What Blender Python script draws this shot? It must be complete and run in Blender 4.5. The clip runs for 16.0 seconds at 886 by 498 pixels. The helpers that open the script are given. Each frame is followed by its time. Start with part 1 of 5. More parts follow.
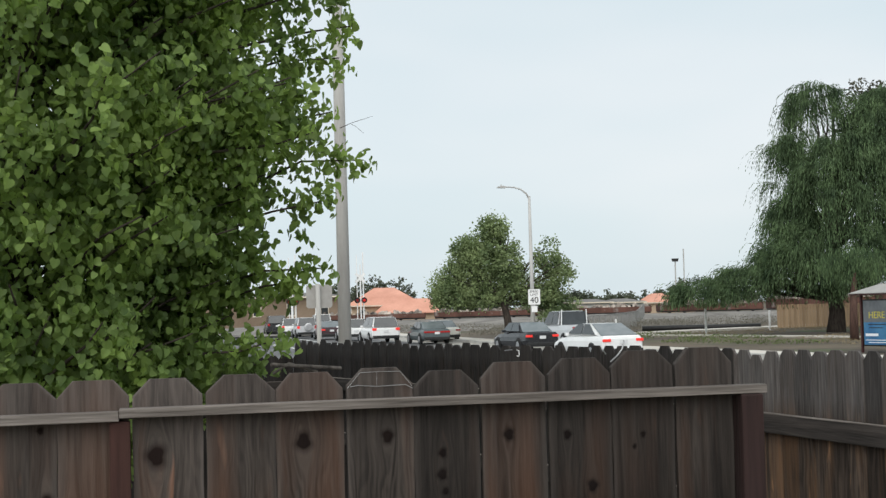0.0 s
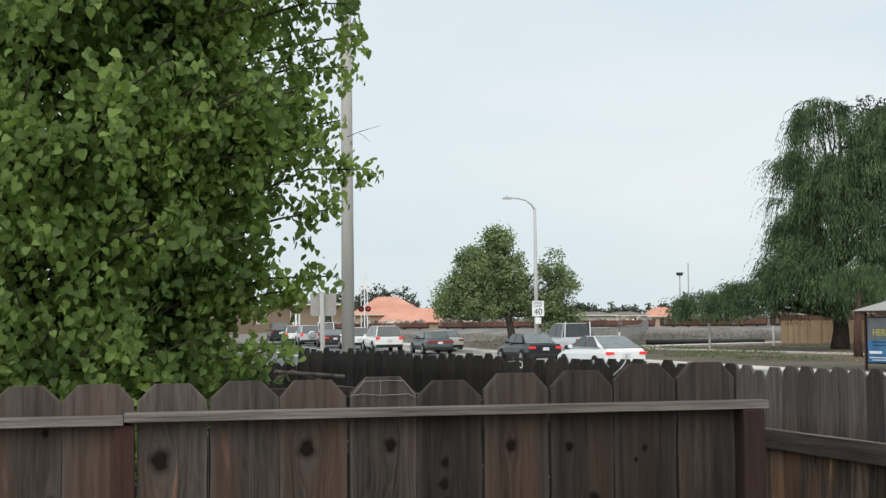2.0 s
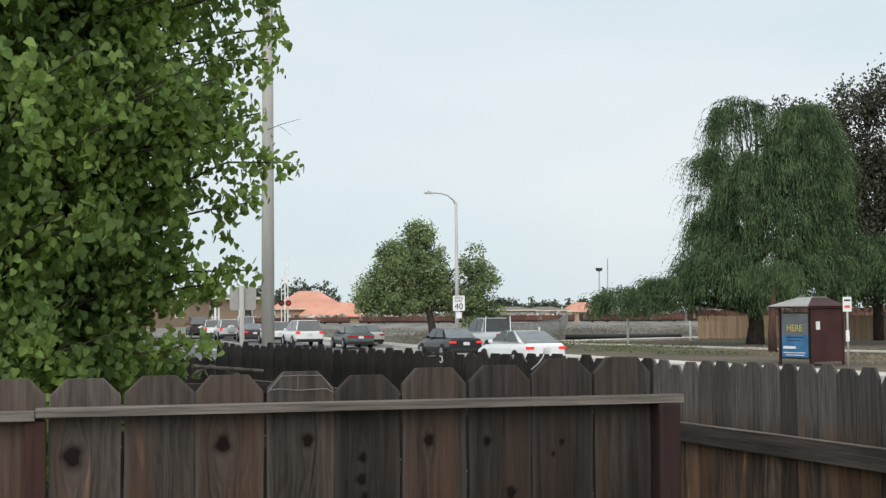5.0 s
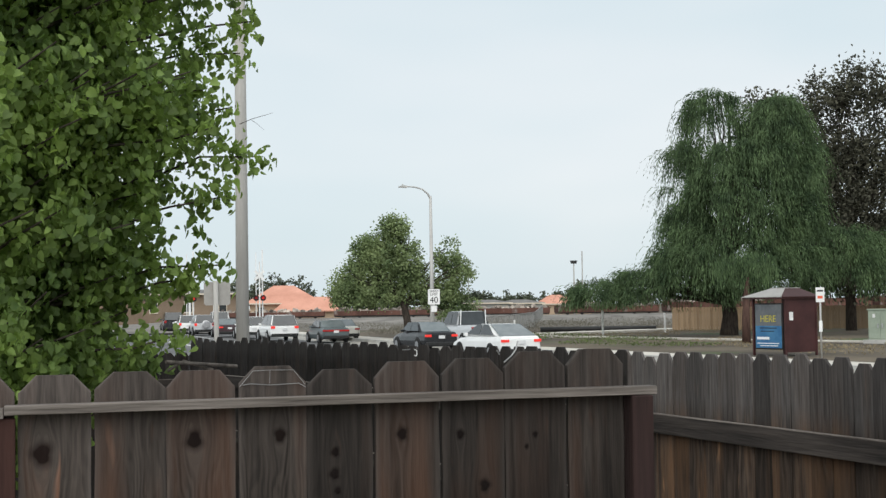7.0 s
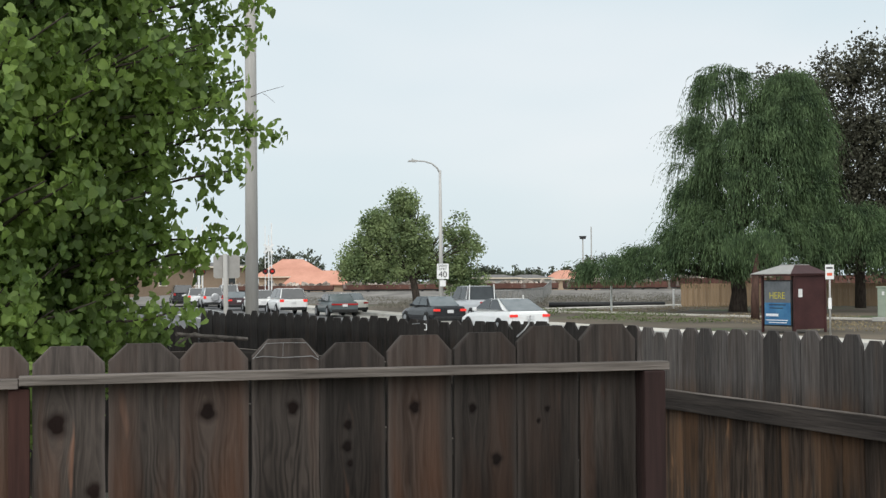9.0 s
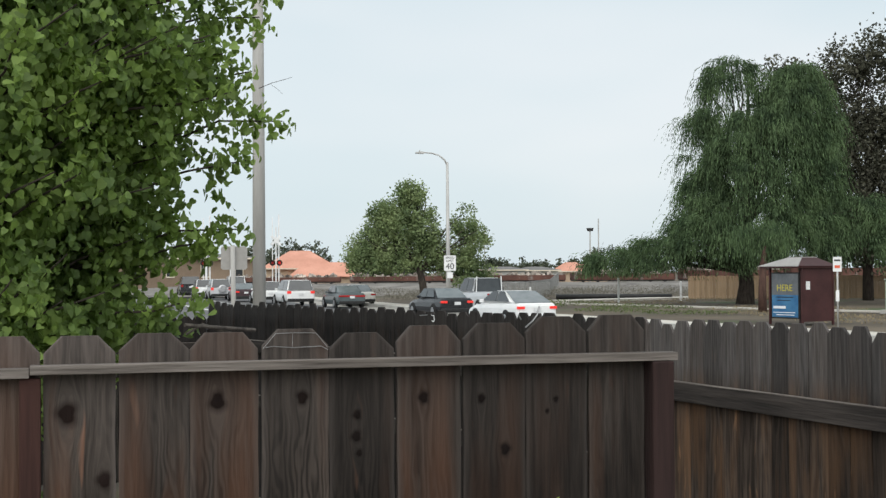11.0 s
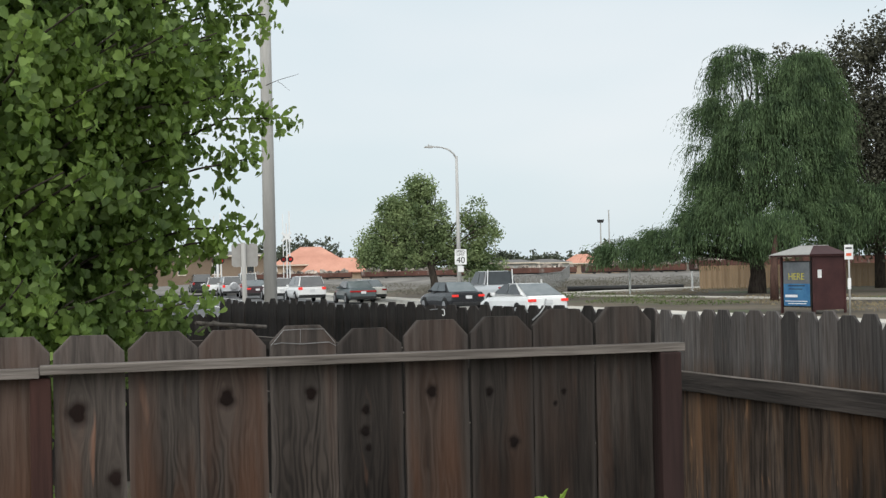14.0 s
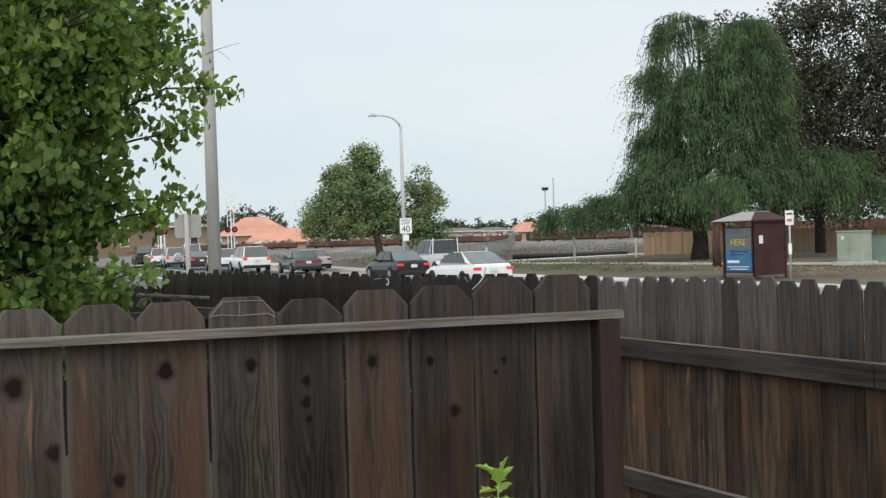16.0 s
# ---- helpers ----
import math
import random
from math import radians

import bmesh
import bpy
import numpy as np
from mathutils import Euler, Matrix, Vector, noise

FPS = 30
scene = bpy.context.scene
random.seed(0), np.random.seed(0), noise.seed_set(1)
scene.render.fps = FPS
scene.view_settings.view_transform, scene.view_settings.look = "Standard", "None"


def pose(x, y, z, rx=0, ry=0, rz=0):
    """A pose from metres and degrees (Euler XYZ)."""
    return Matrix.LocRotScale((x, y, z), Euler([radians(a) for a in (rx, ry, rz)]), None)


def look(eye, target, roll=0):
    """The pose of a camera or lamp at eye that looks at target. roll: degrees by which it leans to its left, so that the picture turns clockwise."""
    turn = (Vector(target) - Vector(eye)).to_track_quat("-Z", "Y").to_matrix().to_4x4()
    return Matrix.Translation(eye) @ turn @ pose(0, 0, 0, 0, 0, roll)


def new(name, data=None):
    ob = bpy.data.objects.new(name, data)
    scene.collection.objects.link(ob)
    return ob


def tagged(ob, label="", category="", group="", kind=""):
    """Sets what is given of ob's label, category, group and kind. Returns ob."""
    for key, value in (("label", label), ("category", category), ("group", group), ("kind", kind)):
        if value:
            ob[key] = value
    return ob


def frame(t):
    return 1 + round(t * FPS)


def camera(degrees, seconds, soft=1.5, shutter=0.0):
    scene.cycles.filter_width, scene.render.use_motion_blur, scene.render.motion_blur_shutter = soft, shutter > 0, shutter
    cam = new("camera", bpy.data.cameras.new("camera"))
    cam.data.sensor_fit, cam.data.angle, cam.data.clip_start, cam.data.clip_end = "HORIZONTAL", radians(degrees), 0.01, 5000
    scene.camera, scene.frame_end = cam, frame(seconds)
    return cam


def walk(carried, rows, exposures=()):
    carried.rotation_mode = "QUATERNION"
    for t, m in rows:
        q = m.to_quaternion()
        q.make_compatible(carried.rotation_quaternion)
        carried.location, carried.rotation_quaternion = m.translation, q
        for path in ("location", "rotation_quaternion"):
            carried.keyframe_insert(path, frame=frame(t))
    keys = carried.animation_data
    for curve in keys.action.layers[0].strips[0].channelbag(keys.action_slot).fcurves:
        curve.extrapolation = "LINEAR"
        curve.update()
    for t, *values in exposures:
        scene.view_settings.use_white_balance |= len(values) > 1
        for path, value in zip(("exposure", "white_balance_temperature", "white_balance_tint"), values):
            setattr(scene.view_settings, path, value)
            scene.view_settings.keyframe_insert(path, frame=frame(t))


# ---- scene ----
cam = camera(36.8, 16.0, soft=1.4)
PATH = [
    (0, (0.257, -2.751, 2.082), (0.636, -0.789, 2.171), -1.5),
    (0.5, (0.254, -2.756, 2.081), (0.62, -0.791, 2.166), -1.3),
    (1, (0.251, -2.769, 2.082), (0.615, -0.804, 2.167), -1.0),
    (1.5, (0.251, -2.768, 2.082), (0.619, -0.805, 2.18), -0.7),
    (2, (0.252, -2.766, 2.083), (0.624, -0.804, 2.187), -0.5),
    (2.5, (0.254, -2.77, 2.083), (0.632, -0.809, 2.195), -0.3),
    (3, (0.257, -2.765, 2.083), (0.651, -0.807, 2.184), -0.2),
    (3.5, (0.256, -2.76, 2.081), (0.671, -0.805, 2.164), -0.2),
    (4, (0.255, -2.756, 2.081), (0.697, -0.807, 2.166), -0.4),
    (4.5, (0.256, -2.761, 2.083), (0.727, -0.82, 2.179), -0.3),
    (7, (0.267, -2.752, 2.082), (0.791, -0.824, 2.167), -0.8),
    (7.5, (0.265, -2.76, 2.086), (0.8, -0.834, 2.169), -0.8),
    (8, (0.265, -2.753, 2.084), (0.797, -0.826, 2.153), -0.9),
    (8.5, (0.261, -2.75, 2.082), (0.78, -0.82, 2.138), -0.5),
    (9, (0.258, -2.749, 2.081), (0.769, -0.816, 2.128), -0.4),
    (11.5, (0.252, -2.758, 2.078), (0.749, -0.821, 2.112), -0.4),
    (12, (0.259, -2.763, 2.079), (0.751, -0.825, 2.111), -0.8),
    (12.5, (0.269, -2.762, 2.079), (0.773, -0.827, 2.109), -1.2),
    (13, (0.268, -2.761, 2.079), (0.764, -0.824, 2.11), -1.4),
    (13.5, (0.264, -2.76, 2.08), (0.746, -0.82, 2.117), -1.5),
    (14, (0.26, -2.765, 2.079), (0.745, -0.825, 2.105), -1.2),
    (14.5, (0.258, -2.762, 2.079), (0.761, -0.826, 2.088), -0.9),
    (15, (0.259, -2.768, 2.08), (0.78, -0.837, 2.075), -0.8),
    (15.5, (0.268, -2.759, 2.079), (0.812, -0.835, 2.068), -1.3),
    (16, (0.273, -2.766, 2.081), (0.836, -0.847, 2.058), -1.7),
]
walk(cam, [(t, look(eye, target, roll)) for t, eye, target, roll in PATH])

# ---- world and light: bright overcast sky ----
world = bpy.data.worlds.new("overcast")
scene.world = world
world.use_nodes = True
wn, wl = world.node_tree.nodes, world.node_tree.links
wn.clear()
w_out = wn.new("ShaderNodeOutputWorld")
w_bg = wn.new("ShaderNodeBackground")
w_sky = wn.new("ShaderNodeTexSky")
w_sky.sky_type, w_sky.sun_disc = "NISHITA", False
w_sky.sun_elevation, w_sky.sun_rotation = radians(43), radians(200)
w_sky.air_density, w_sky.dust_density = 1.0, 2.0
w_dim = wn.new("ShaderNodeVectorMath")
w_dim.operation = "SCALE"
w_dim.inputs["Scale"].default_value = 0.1
w_co = wn.new("ShaderNodeTexCoord")
w_map = wn.new("ShaderNodeMapping")
w_map.inputs["Scale"].default_value = (1.2, 1.2, 4.0)
w_noise = wn.new("ShaderNodeTexNoise")
w_noise.inputs["Scale"].default_value, w_noise.inputs["Detail"].default_value = 1.6, 3.0
w_ramp = wn.new("ShaderNodeValToRGB")
w_ramp.color_ramp.elements[0].position, w_ramp.color_ramp.elements[0].color = 0.34, (0.675, 0.79, 0.84, 1)
w_ramp.color_ramp.elements[1].position, w_ramp.color_ramp.elements[1].color = 0.66, (0.835, 0.88, 0.905, 1)
w_mix = wn.new("ShaderNodeMixRGB")
w_mix.inputs["Fac"].default_value = 0.9
wl.new(w_co.outputs["Generated"], w_map.inputs["Vector"])
wl.new(w_map.outputs["Vector"], w_noise.inputs["Vector"])
wl.new(w_noise.outputs["Fac"], w_ramp.inputs["Fac"])
wl.new(w_sky.outputs["Color"], w_dim.inputs[0])
wl.new(w_dim.outputs["Vector"], w_mix.inputs["Color1"])
wl.new(w_ramp.outputs["Color"], w_mix.inputs["Color2"])
wl.new(w_mix.outputs["Color"], w_bg.inputs["Color"])
wl.new(w_bg.outputs["Background"], w_out.inputs["Surface"])
w_bg.inputs["Strength"].default_value = 1.045

sun = new("sun", bpy.data.lights.new("sun", "SUN"))
sun.data.energy, sun.data.angle, sun.data.color = 2.3, radians(75), (1.0, 0.98, 0.94)
sun.matrix_world = look((-30, -80, 80), (0, 0, 0))

# ---- materials ----


def material(name, dark, light, scale=(1, 1, 1), size=4.0, rough=0.8, metal=0.0, bump=0.2, fine=40.0, per="", vary=0.0,
             spec=0.3, glow=None, trans=0.0, spots=None):
    """A surface with two scales of variation; per: 'object' or 'island' for a piece-to-piece change."""
    m = bpy.data.materials.new(name)
    m.use_nodes = True
    n, k = m.node_tree.nodes, m.node_tree.links
    b = n["Principled BSDF"]
    b.inputs["Roughness"].default_value, b.inputs["Metallic"].default_value = rough, metal
    b.inputs["Specular IOR Level"].default_value = spec
    co = n.new("ShaderNodeTexCoord")
    mp = n.new("ShaderNodeMapping")
    mp.inputs["Scale"].default_value = scale
    k.new(co.outputs["Object"], mp.inputs["Vector"])
    where = mp.outputs["Vector"]
    rnd = None
    if per == "object":
        info = n.new("ShaderNodeObjectInfo")
        rnd = info.outputs["Random"]
        shift = n.new("ShaderNodeVectorMath")
        shift.operation = "MULTIPLY_ADD"
        comb = n.new("ShaderNodeCombineXYZ")
        for i in range(3):
            k.new(rnd, comb.inputs[i])
        shift.inputs[1].default_value = (37.0, 91.0, 53.0)
        k.new(comb.outputs[0], shift.inputs[0])
        k.new(where, shift.inputs[2])
        where = shift.outputs[0]
    elif per == "island":
        geo = n.new("ShaderNodeNewGeometry")
        rnd = geo.outputs["Random Per Island"]
    t1 = n.new("ShaderNodeTexNoise")
    t1.inputs["Scale"].default_value, t1.inputs["Detail"].default_value = size, 6.0
    t2 = n.new("ShaderNodeTexNoise")
    t2.inputs["Scale"].default_value, t2.inputs["Detail"].default_value = fine, 4.0
    k.new(where, t1.inputs["Vector"])
    k.new(where, t2.inputs["Vector"])
    add = n.new("ShaderNodeMath")
    add.operation = "MULTIPLY_ADD"
    add.inputs[1].default_value = 0.35
    k.new(t2.outputs["Fac"], add.inputs[0])
    k.new(t1.outputs["Fac"], add.inputs[2])
    ramp = n.new("ShaderNodeValToRGB")
    ramp.color_ramp.elements[0].position, ramp.color_ramp.elements[0].color = 0.45, (*dark, 1)
    ramp.color_ramp.elements[1].position, ramp.color_ramp.elements[1].color = 0.9, (*light, 1)
    k.new(add.outputs[0], ramp.inputs["Fac"])
    col = ramp.outputs["Color"]
    if spots:
        colour, sc, edge = spots
        v = n.new("ShaderNodeTexNoise")
        v.inputs["Scale"].default_value, v.inputs["Detail"].default_value = sc, 5.0
        k.new(where, v.inputs["Vector"])
        r2 = n.new("ShaderNodeValToRGB")
        r2.color_ramp.elements[0].position, r2.color_ramp.elements[1].position = edge, edge + 0.1
        k.new(v.outputs["Fac"], r2.inputs["Fac"])
        mx = n.new("ShaderNodeMixRGB")
        mx.inputs["Color2"].default_value = (*colour, 1)
        k.new(r2.outputs["Color"], mx.inputs["Fac"])
        k.new(col, mx.inputs["Color1"])
        col = mx.outputs["Color"]
    if rnd is not None and vary:
        hsv = n.new("ShaderNodeHueSaturation")
        mr = n.new("ShaderNodeMapRange")
        mr.inputs["To Min"].default_value, mr.inputs["To Max"].default_value = 1 - vary, 1 + vary
        k.new(rnd, mr.inputs["Value"])
        k.new(mr.outputs["Result"], hsv.inputs["Value"])
        k.new(col, hsv.inputs["Color"])
        col = hsv.outputs["Color"]
    k.new(col, b.inputs["Base Color"])
    if bump:
        bp = n.new("ShaderNodeBump")
        bp.inputs["Strength"].default_value, bp.inputs["Distance"].default_value = bump, 0.02
        k.new(add.outputs[0], bp.inputs["Height"])
        k.new(bp.outputs["Normal"], b.inputs["Normal"])
    if glow:
        b.inputs["Emission Color"].default_value, b.inputs["Emission Strength"].default_value = (*glow[:3], 1), glow[3]
    if trans:
        tr = n.new("ShaderNodeBsdfTranslucent")
        ms = n.new("ShaderNodeMixShader")
        ms.inputs["Fac"].default_value = trans
        warm = n.new("ShaderNodeMixRGB")
        warm.blend_type = "MULTIPLY"
        warm.inputs["Fac"].default_value, warm.inputs["Color2"].default_value = 1.0, (1.12, 1.12, 0.85, 1)
        k.new(col, warm.inputs["Color1"])
        k.new(warm.outputs["Color"], tr.inputs["Color"])
        k.new(b.outputs[0], ms.inputs[1])
        k.new(tr.outputs[0], ms.inputs[2])
        k.new(ms.outputs[0], n["Material Output"].inputs["Surface"])
    return m


def wood(name, dark, light, grey, warm, ring=9.0, weather=1.88, spread=(0.78, 1.18), streak=16.0, fade=0.10, most=0.6):
    """Old fence boards: long grain with drawn-out rings, warm streaks, and grey weathering on the exposed tops."""
    m = bpy.data.materials.new(name)
    m.use_nodes = True
    n, k = m.node_tree.nodes, m.node_tree.links
    b = n["Principled BSDF"]
    b.inputs["Roughness"].default_value, b.inputs["Specular IOR Level"].default_value = 0.88, 0.2
    co, info = n.new("ShaderNodeTexCoord"), n.new("ShaderNodeObjectInfo")
    comb, shift = n.new("ShaderNodeCombineXYZ"), n.new("ShaderNodeVectorMath")
    for i in range(3):
        k.new(info.outputs["Random"], comb.inputs[i])
    shift.operation = "MULTIPLY_ADD"
    shift.inputs[1].default_value = (7.0, 19.0, 31.0)
    k.new(comb.outputs[0], shift.inputs[0])
    knot, bent, push, moved = (n.new(i) for i in ("ShaderNodeAttribute", "ShaderNodeAttribute", "ShaderNodeCombineXYZ", "ShaderNodeVectorMath"))
    knot.attribute_name, bent.attribute_name, moved.operation = "knot", "bend", "SUBTRACT"
    k.new(bent.outputs["Fac"], push.inputs[0])
    k.new(co.outputs["Object"], moved.inputs[0])
    k.new(push.outputs[0], moved.inputs[1])
    k.new(moved.outputs[0], shift.inputs[2])

    def noise_at(scale, size, detail=5.0, rough=0.55):
        mp, t = n.new("ShaderNodeMapping"), n.new("ShaderNodeTexNoise")
        mp.inputs["Scale"].default_value = scale
        t.inputs["Scale"].default_value, t.inputs["Detail"].default_value, t.inputs["Roughness"].default_value = size, detail, rough
        k.new(shift.outputs[0], mp.inputs["Vector"])
        k.new(mp.outputs["Vector"], t.inputs["Vector"])
        return t.outputs["Fac"]

    def ramp(src, stops):
        r = n.new("ShaderNodeValToRGB")
        while len(r.color_ramp.elements) < len(stops):
            r.color_ramp.elements.new(0.5)
        for e, (p, c) in zip(r.color_ramp.elements, stops):
            e.position, e.color = p, (*c, 1)
        k.new(src, r.inputs["Fac"])
        return r.outputs["Color"]

    def mix(f, c1, c2, how="MIX"):
        x = n.new("ShaderNodeMixRGB")
        x.blend_type = how
        for src, slot in ((f, "Fac"), (c1, "Color1"), (c2, "Color2")):
            if isinstance(src, float):
                x.inputs[slot].default_value = src
            elif isinstance(src, tuple):
                x.inputs[slot].default_value = (*src, 1)
            else:
                k.new(src, x.inputs[slot])
        return x.outputs["Color"]
    mp, wave = n.new("ShaderNodeMapping"), n.new("ShaderNodeTexWave")
    mp.inputs["Scale"].default_value = (1.0, 1.0, 0.20)
    wave.bands_direction = "X"
    wave.inputs["Scale"].default_value, wave.inputs["Distortion"].default_value = ring, 15.0
    wave.inputs["Detail"].default_value, wave.inputs["Detail Scale"].default_value = 2.0, 1.3
    k.new(shift.outputs[0], mp.inputs["Vector"])
    k.new(mp.outputs["Vector"], wave.inputs["Vector"])
    fibre = noise_at((1, 1, 0.045), 85, 6.0, 0.62)
    broad = noise_at((1, 1, 0.22), 9)
    patch = noise_at((1, 1, 0.10), streak, 4)
    col = ramp(fibre, ((0.33, dark), (0.68, light)))
    scar = noise_at((1, 1, 0.16), 21, 3, 0.5)
    blotch = noise_at((1, 1, 0.45), 5.5, 3, 0.5)
    col = mix(ramp(blotch, ((0.46, (0.12, 0.12, 0.12)), (0.66, (0.60, 0.60, 0.60)))), col, ramp(wave.outputs["Color"], ((0.15, tuple(c * 0.7 for c in dark)), (0.85, tuple(c * 1.15 for c in light)))), "MIX")
    col = mix(ramp(broad, ((0.42, (0, 0, 0)), (0.68, (0.75, 0.75, 0.75)))), col, tuple(c * 0.75 for c in dark))
    col = mix(ramp(patch, ((0.47, (0, 0, 0)), (0.66, (0.72, 0.72, 0.72)))), col, warm)
    col = mix(ramp(scar, ((0.66, (0, 0, 0)), (0.76, (0.8, 0.8, 0.8)))), col, tuple(c * 1.9 for c in warm))
    sep = n.new("ShaderNodeSeparateXYZ")
    k.new(co.outputs["Object"], sep.inputs[0])
    lift = n.new("ShaderNodeMath")
    lift.operation = "MULTIPLY_ADD"
    lift.inputs[1].default_value = 0.10
    k.new(broad, lift.inputs[0])
    k.new(sep.outputs["Z"], lift.inputs[2])
    mr = n.new("ShaderNodeMapRange")
    mr.inputs["From Min"].default_value, mr.inputs["From Max"].default_value = weather + 0.02, weather + fade
    mr.inputs["To Max"].default_value = most
    k.new(lift.outputs[0], mr.inputs["Value"])
    col = mix(mr.outputs["Result"], col, ramp(fibre, ((0.32, tuple(c * 0.42 for c in grey)), (0.70, tuple(c * 1.2 for c in grey)))))
    col = mix(ramp(knot.outputs["Fac"], ((0.10, (0, 0, 0)), (0.42, (0.55, 0.55, 0.55)), (0.62, (0.97, 0.97, 0.97)))), col, (0.009, 0.0045, 0.0035))
    # mixes the grey in towards a board's side edges, broken up by noise
    edge = n.new("ShaderNodeAttribute")
    edge.attribute_name = "edge"
    worn = n.new("ShaderNodeMath")
    worn.operation = "MULTIPLY"
    k.new(edge.outputs["Fac"], worn.inputs[0])
    k.new(broad, worn.inputs[1])
    col = mix(worn.outputs[0], col, grey)
    hsv, vr = n.new("ShaderNodeHueSaturation"), n.new("ShaderNodeMapRange")
    vr.inputs["To Min"].default_value, vr.inputs["To Max"].default_value = spread
    k.new(info.outputs["Random"], vr.inputs["Value"])
    k.new(vr.outputs["Result"], hsv.inputs["Value"])
    k.new(col, hsv.inputs["Color"])
    k.new(mix(1.0, hsv.outputs["Color"], info.outputs["Color"], "MULTIPLY"), b.inputs["Base Color"])
    bp = n.new("ShaderNodeBump")
    bp.inputs["Strength"].default_value, bp.inputs["Distance"].default_value = 0.8, 0.008
    k.new(fibre, bp.inputs["Height"])
    k.new(bp.outputs["Normal"], b.inputs["Normal"])
    return m


M_BOARD = wood("weathered_fence_board", (0.018, 0.0150, 0.0128), (0.076, 0.0635, 0.0535), (0.130, 0.117, 0.106), (0.118, 0.060, 0.036), 24.0, 1.66, (0.8, 1.15), 9.0, 0.34)
M_GREYDARK = wood("dark_stained_fence_board", (0.011, 0.0096, 0.0092), (0.038, 0.0335, 0.0315), (0.058, 0.053, 0.051), (0.036, 0.026, 0.020), 12.0, 1.66)
M_GREY = wood("grey_weathered_wood", (0.024, 0.0175, 0.0140), (0.098, 0.073, 0.057), (0.128, 0.119, 0.116), (0.155, 0.086, 0.046), 7.0, 1.40, (0.55, 1.25), 10.0, 0.20, 0.82)
M_RAIL = material("sun_bleached_rail", (0.045, 0.037, 0.032), (0.265, 0.232, 0.208), (0.06, 1, 1), 26, 0.9, bump=0.5, fine=160)
M_RAIL_DARK = material("dark_old_rail", (0.04, 0.034, 0.03), (0.16, 0.14, 0.125), (1, 0.06, 1), 20, 0.9, bump=0.5, fine=130)
M_POST = material("red_brown_post", (0.030, 0.0125, 0.0100), (0.078, 0.034, 0.027), (1, 1, 0.07), 20, 0.85, bump=0.4, fine=120)
# the post brown again, darkened to hold the shade on the end post
M_POST_SHADED = material("shaded_brown_post", (0.014, 0.0072, 0.0066), (0.040, 0.0205, 0.0185), (1, 1, 0.07), 20, 0.85, bump=0.4, fine=120)
M_WIRE = material("galvanised_wire", (0.25, 0.25, 0.25), (0.5, 0.5, 0.5), rough=0.4, metal=0.8, bump=0)
M_GROUND = material("dry_verge_ground", (0.046, 0.037, 0.029), (0.158, 0.128, 0.090), size=0.12, fine=1.6, rough=0.95, bump=0.6, spots=((0.075, 0.10, 0.04), 0.16, 0.56))
M_ROAD = material("worn_asphalt", (0.085, 0.085, 0.088), (0.17, 0.168, 0.165), size=0.3, fine=6, rough=0.9, bump=0.3)
M_WALKWAY = material("pale_concrete_paving", (0.42, 0.39, 0.34), (0.64, 0.60, 0.54), size=0.5, fine=9, rough=0.9)
M_GUTTER = material("pale_concrete_gutter", (0.26, 0.245, 0.22), (0.42, 0.40, 0.36), size=0.5, fine=9, rough=0.9)
M_KERB = material("concrete_kerb", (0.34, 0.33, 0.31), (0.52, 0.51, 0.48), size=1, fine=12, rough=0.9)
M_YELLOW = material("yellow_kerb_paint", (0.45, 0.30, 0.03), (0.65, 0.46, 0.08), size=2, rough=0.7)
M_PAINT = material("white_road_paint", (0.55, 0.55, 0.52), (0.75, 0.75, 0.72), size=3, rough=0.8)
M_GRAVEL = material("grey_track_gravel", (0.12, 0.11, 0.10), (0.27, 0.25, 0.225), size=0.35, fine=5, rough=1, bump=0.8)
M_SCRUB = material("dry_scrub", (0.12, 0.112, 0.088), (0.205, 0.19, 0.155), size=0.4, fine=3, rough=1, per="island", vary=0.15)
M_BARK = material("brown_bark", (0.022, 0.017, 0.014), (0.082, 0.066, 0.054), (1, 1, 0.2), 12, 0.95, bump=0.8, fine=60)
M_TRUNK2 = material("red_brown_bark", (0.05, 0.028, 0.022), (0.115, 0.066, 0.052), (1, 1, 0.2), 9, 0.95, bump=0.6, fine=50)
M_LEAF = material("glossy_broad_leaf", (0.110, 0.178, 0.060), (0.315, 0.430, 0.125), size=2.6, fine=14, rough=0.5, bump=0.0, per="island", vary=0.36, trans=0.58)
M_SPROUT = material("fresh_green_leaf", (0.22, 0.36, 0.05), (0.46, 0.60, 0.16), size=12, fine=80, rough=0.45, bump=0.1, per="island", vary=0.2, trans=0.35)
M_WILLOW = material("weeping_foliage", (0.022, 0.046, 0.020), (0.140, 0.210, 0.094), size=0.9, fine=2.2, rough=0.7, bump=0, per="island", vary=0.45, trans=0.25)
M_DARKLEAF = material("dark_bronze_foliage", (0.032, 0.034, 0.025), (0.118, 0.117, 0.082), size=0.6, fine=2, rough=0.8, bump=0, per="island", vary=0.3, trans=0.2)
M_MIDLEAF = material("olive_street_tree_foliage", (0.058, 0.100, 0.040), (0.315, 0.385, 0.180), size=0.7, fine=2, rough=0.7, bump=0, per="island", vary=0.3, trans=0.25)
# leaf colour lightened and greyed to carry the haze of distance
M_FARLEAF = material("hazy_far_foliage", (0.055, 0.070, 0.046), (0.115, 0.130, 0.088), size=0.3, fine=2, rough=0.9, bump=0, per="island", vary=0.4)
M_GREYPOLE = material("galvanised_pole", (0.36, 0.355, 0.34), (0.52, 0.51, 0.49), (1, 1, 0.15), 3, 0.6, 0.1, bump=0.1, fine=30)
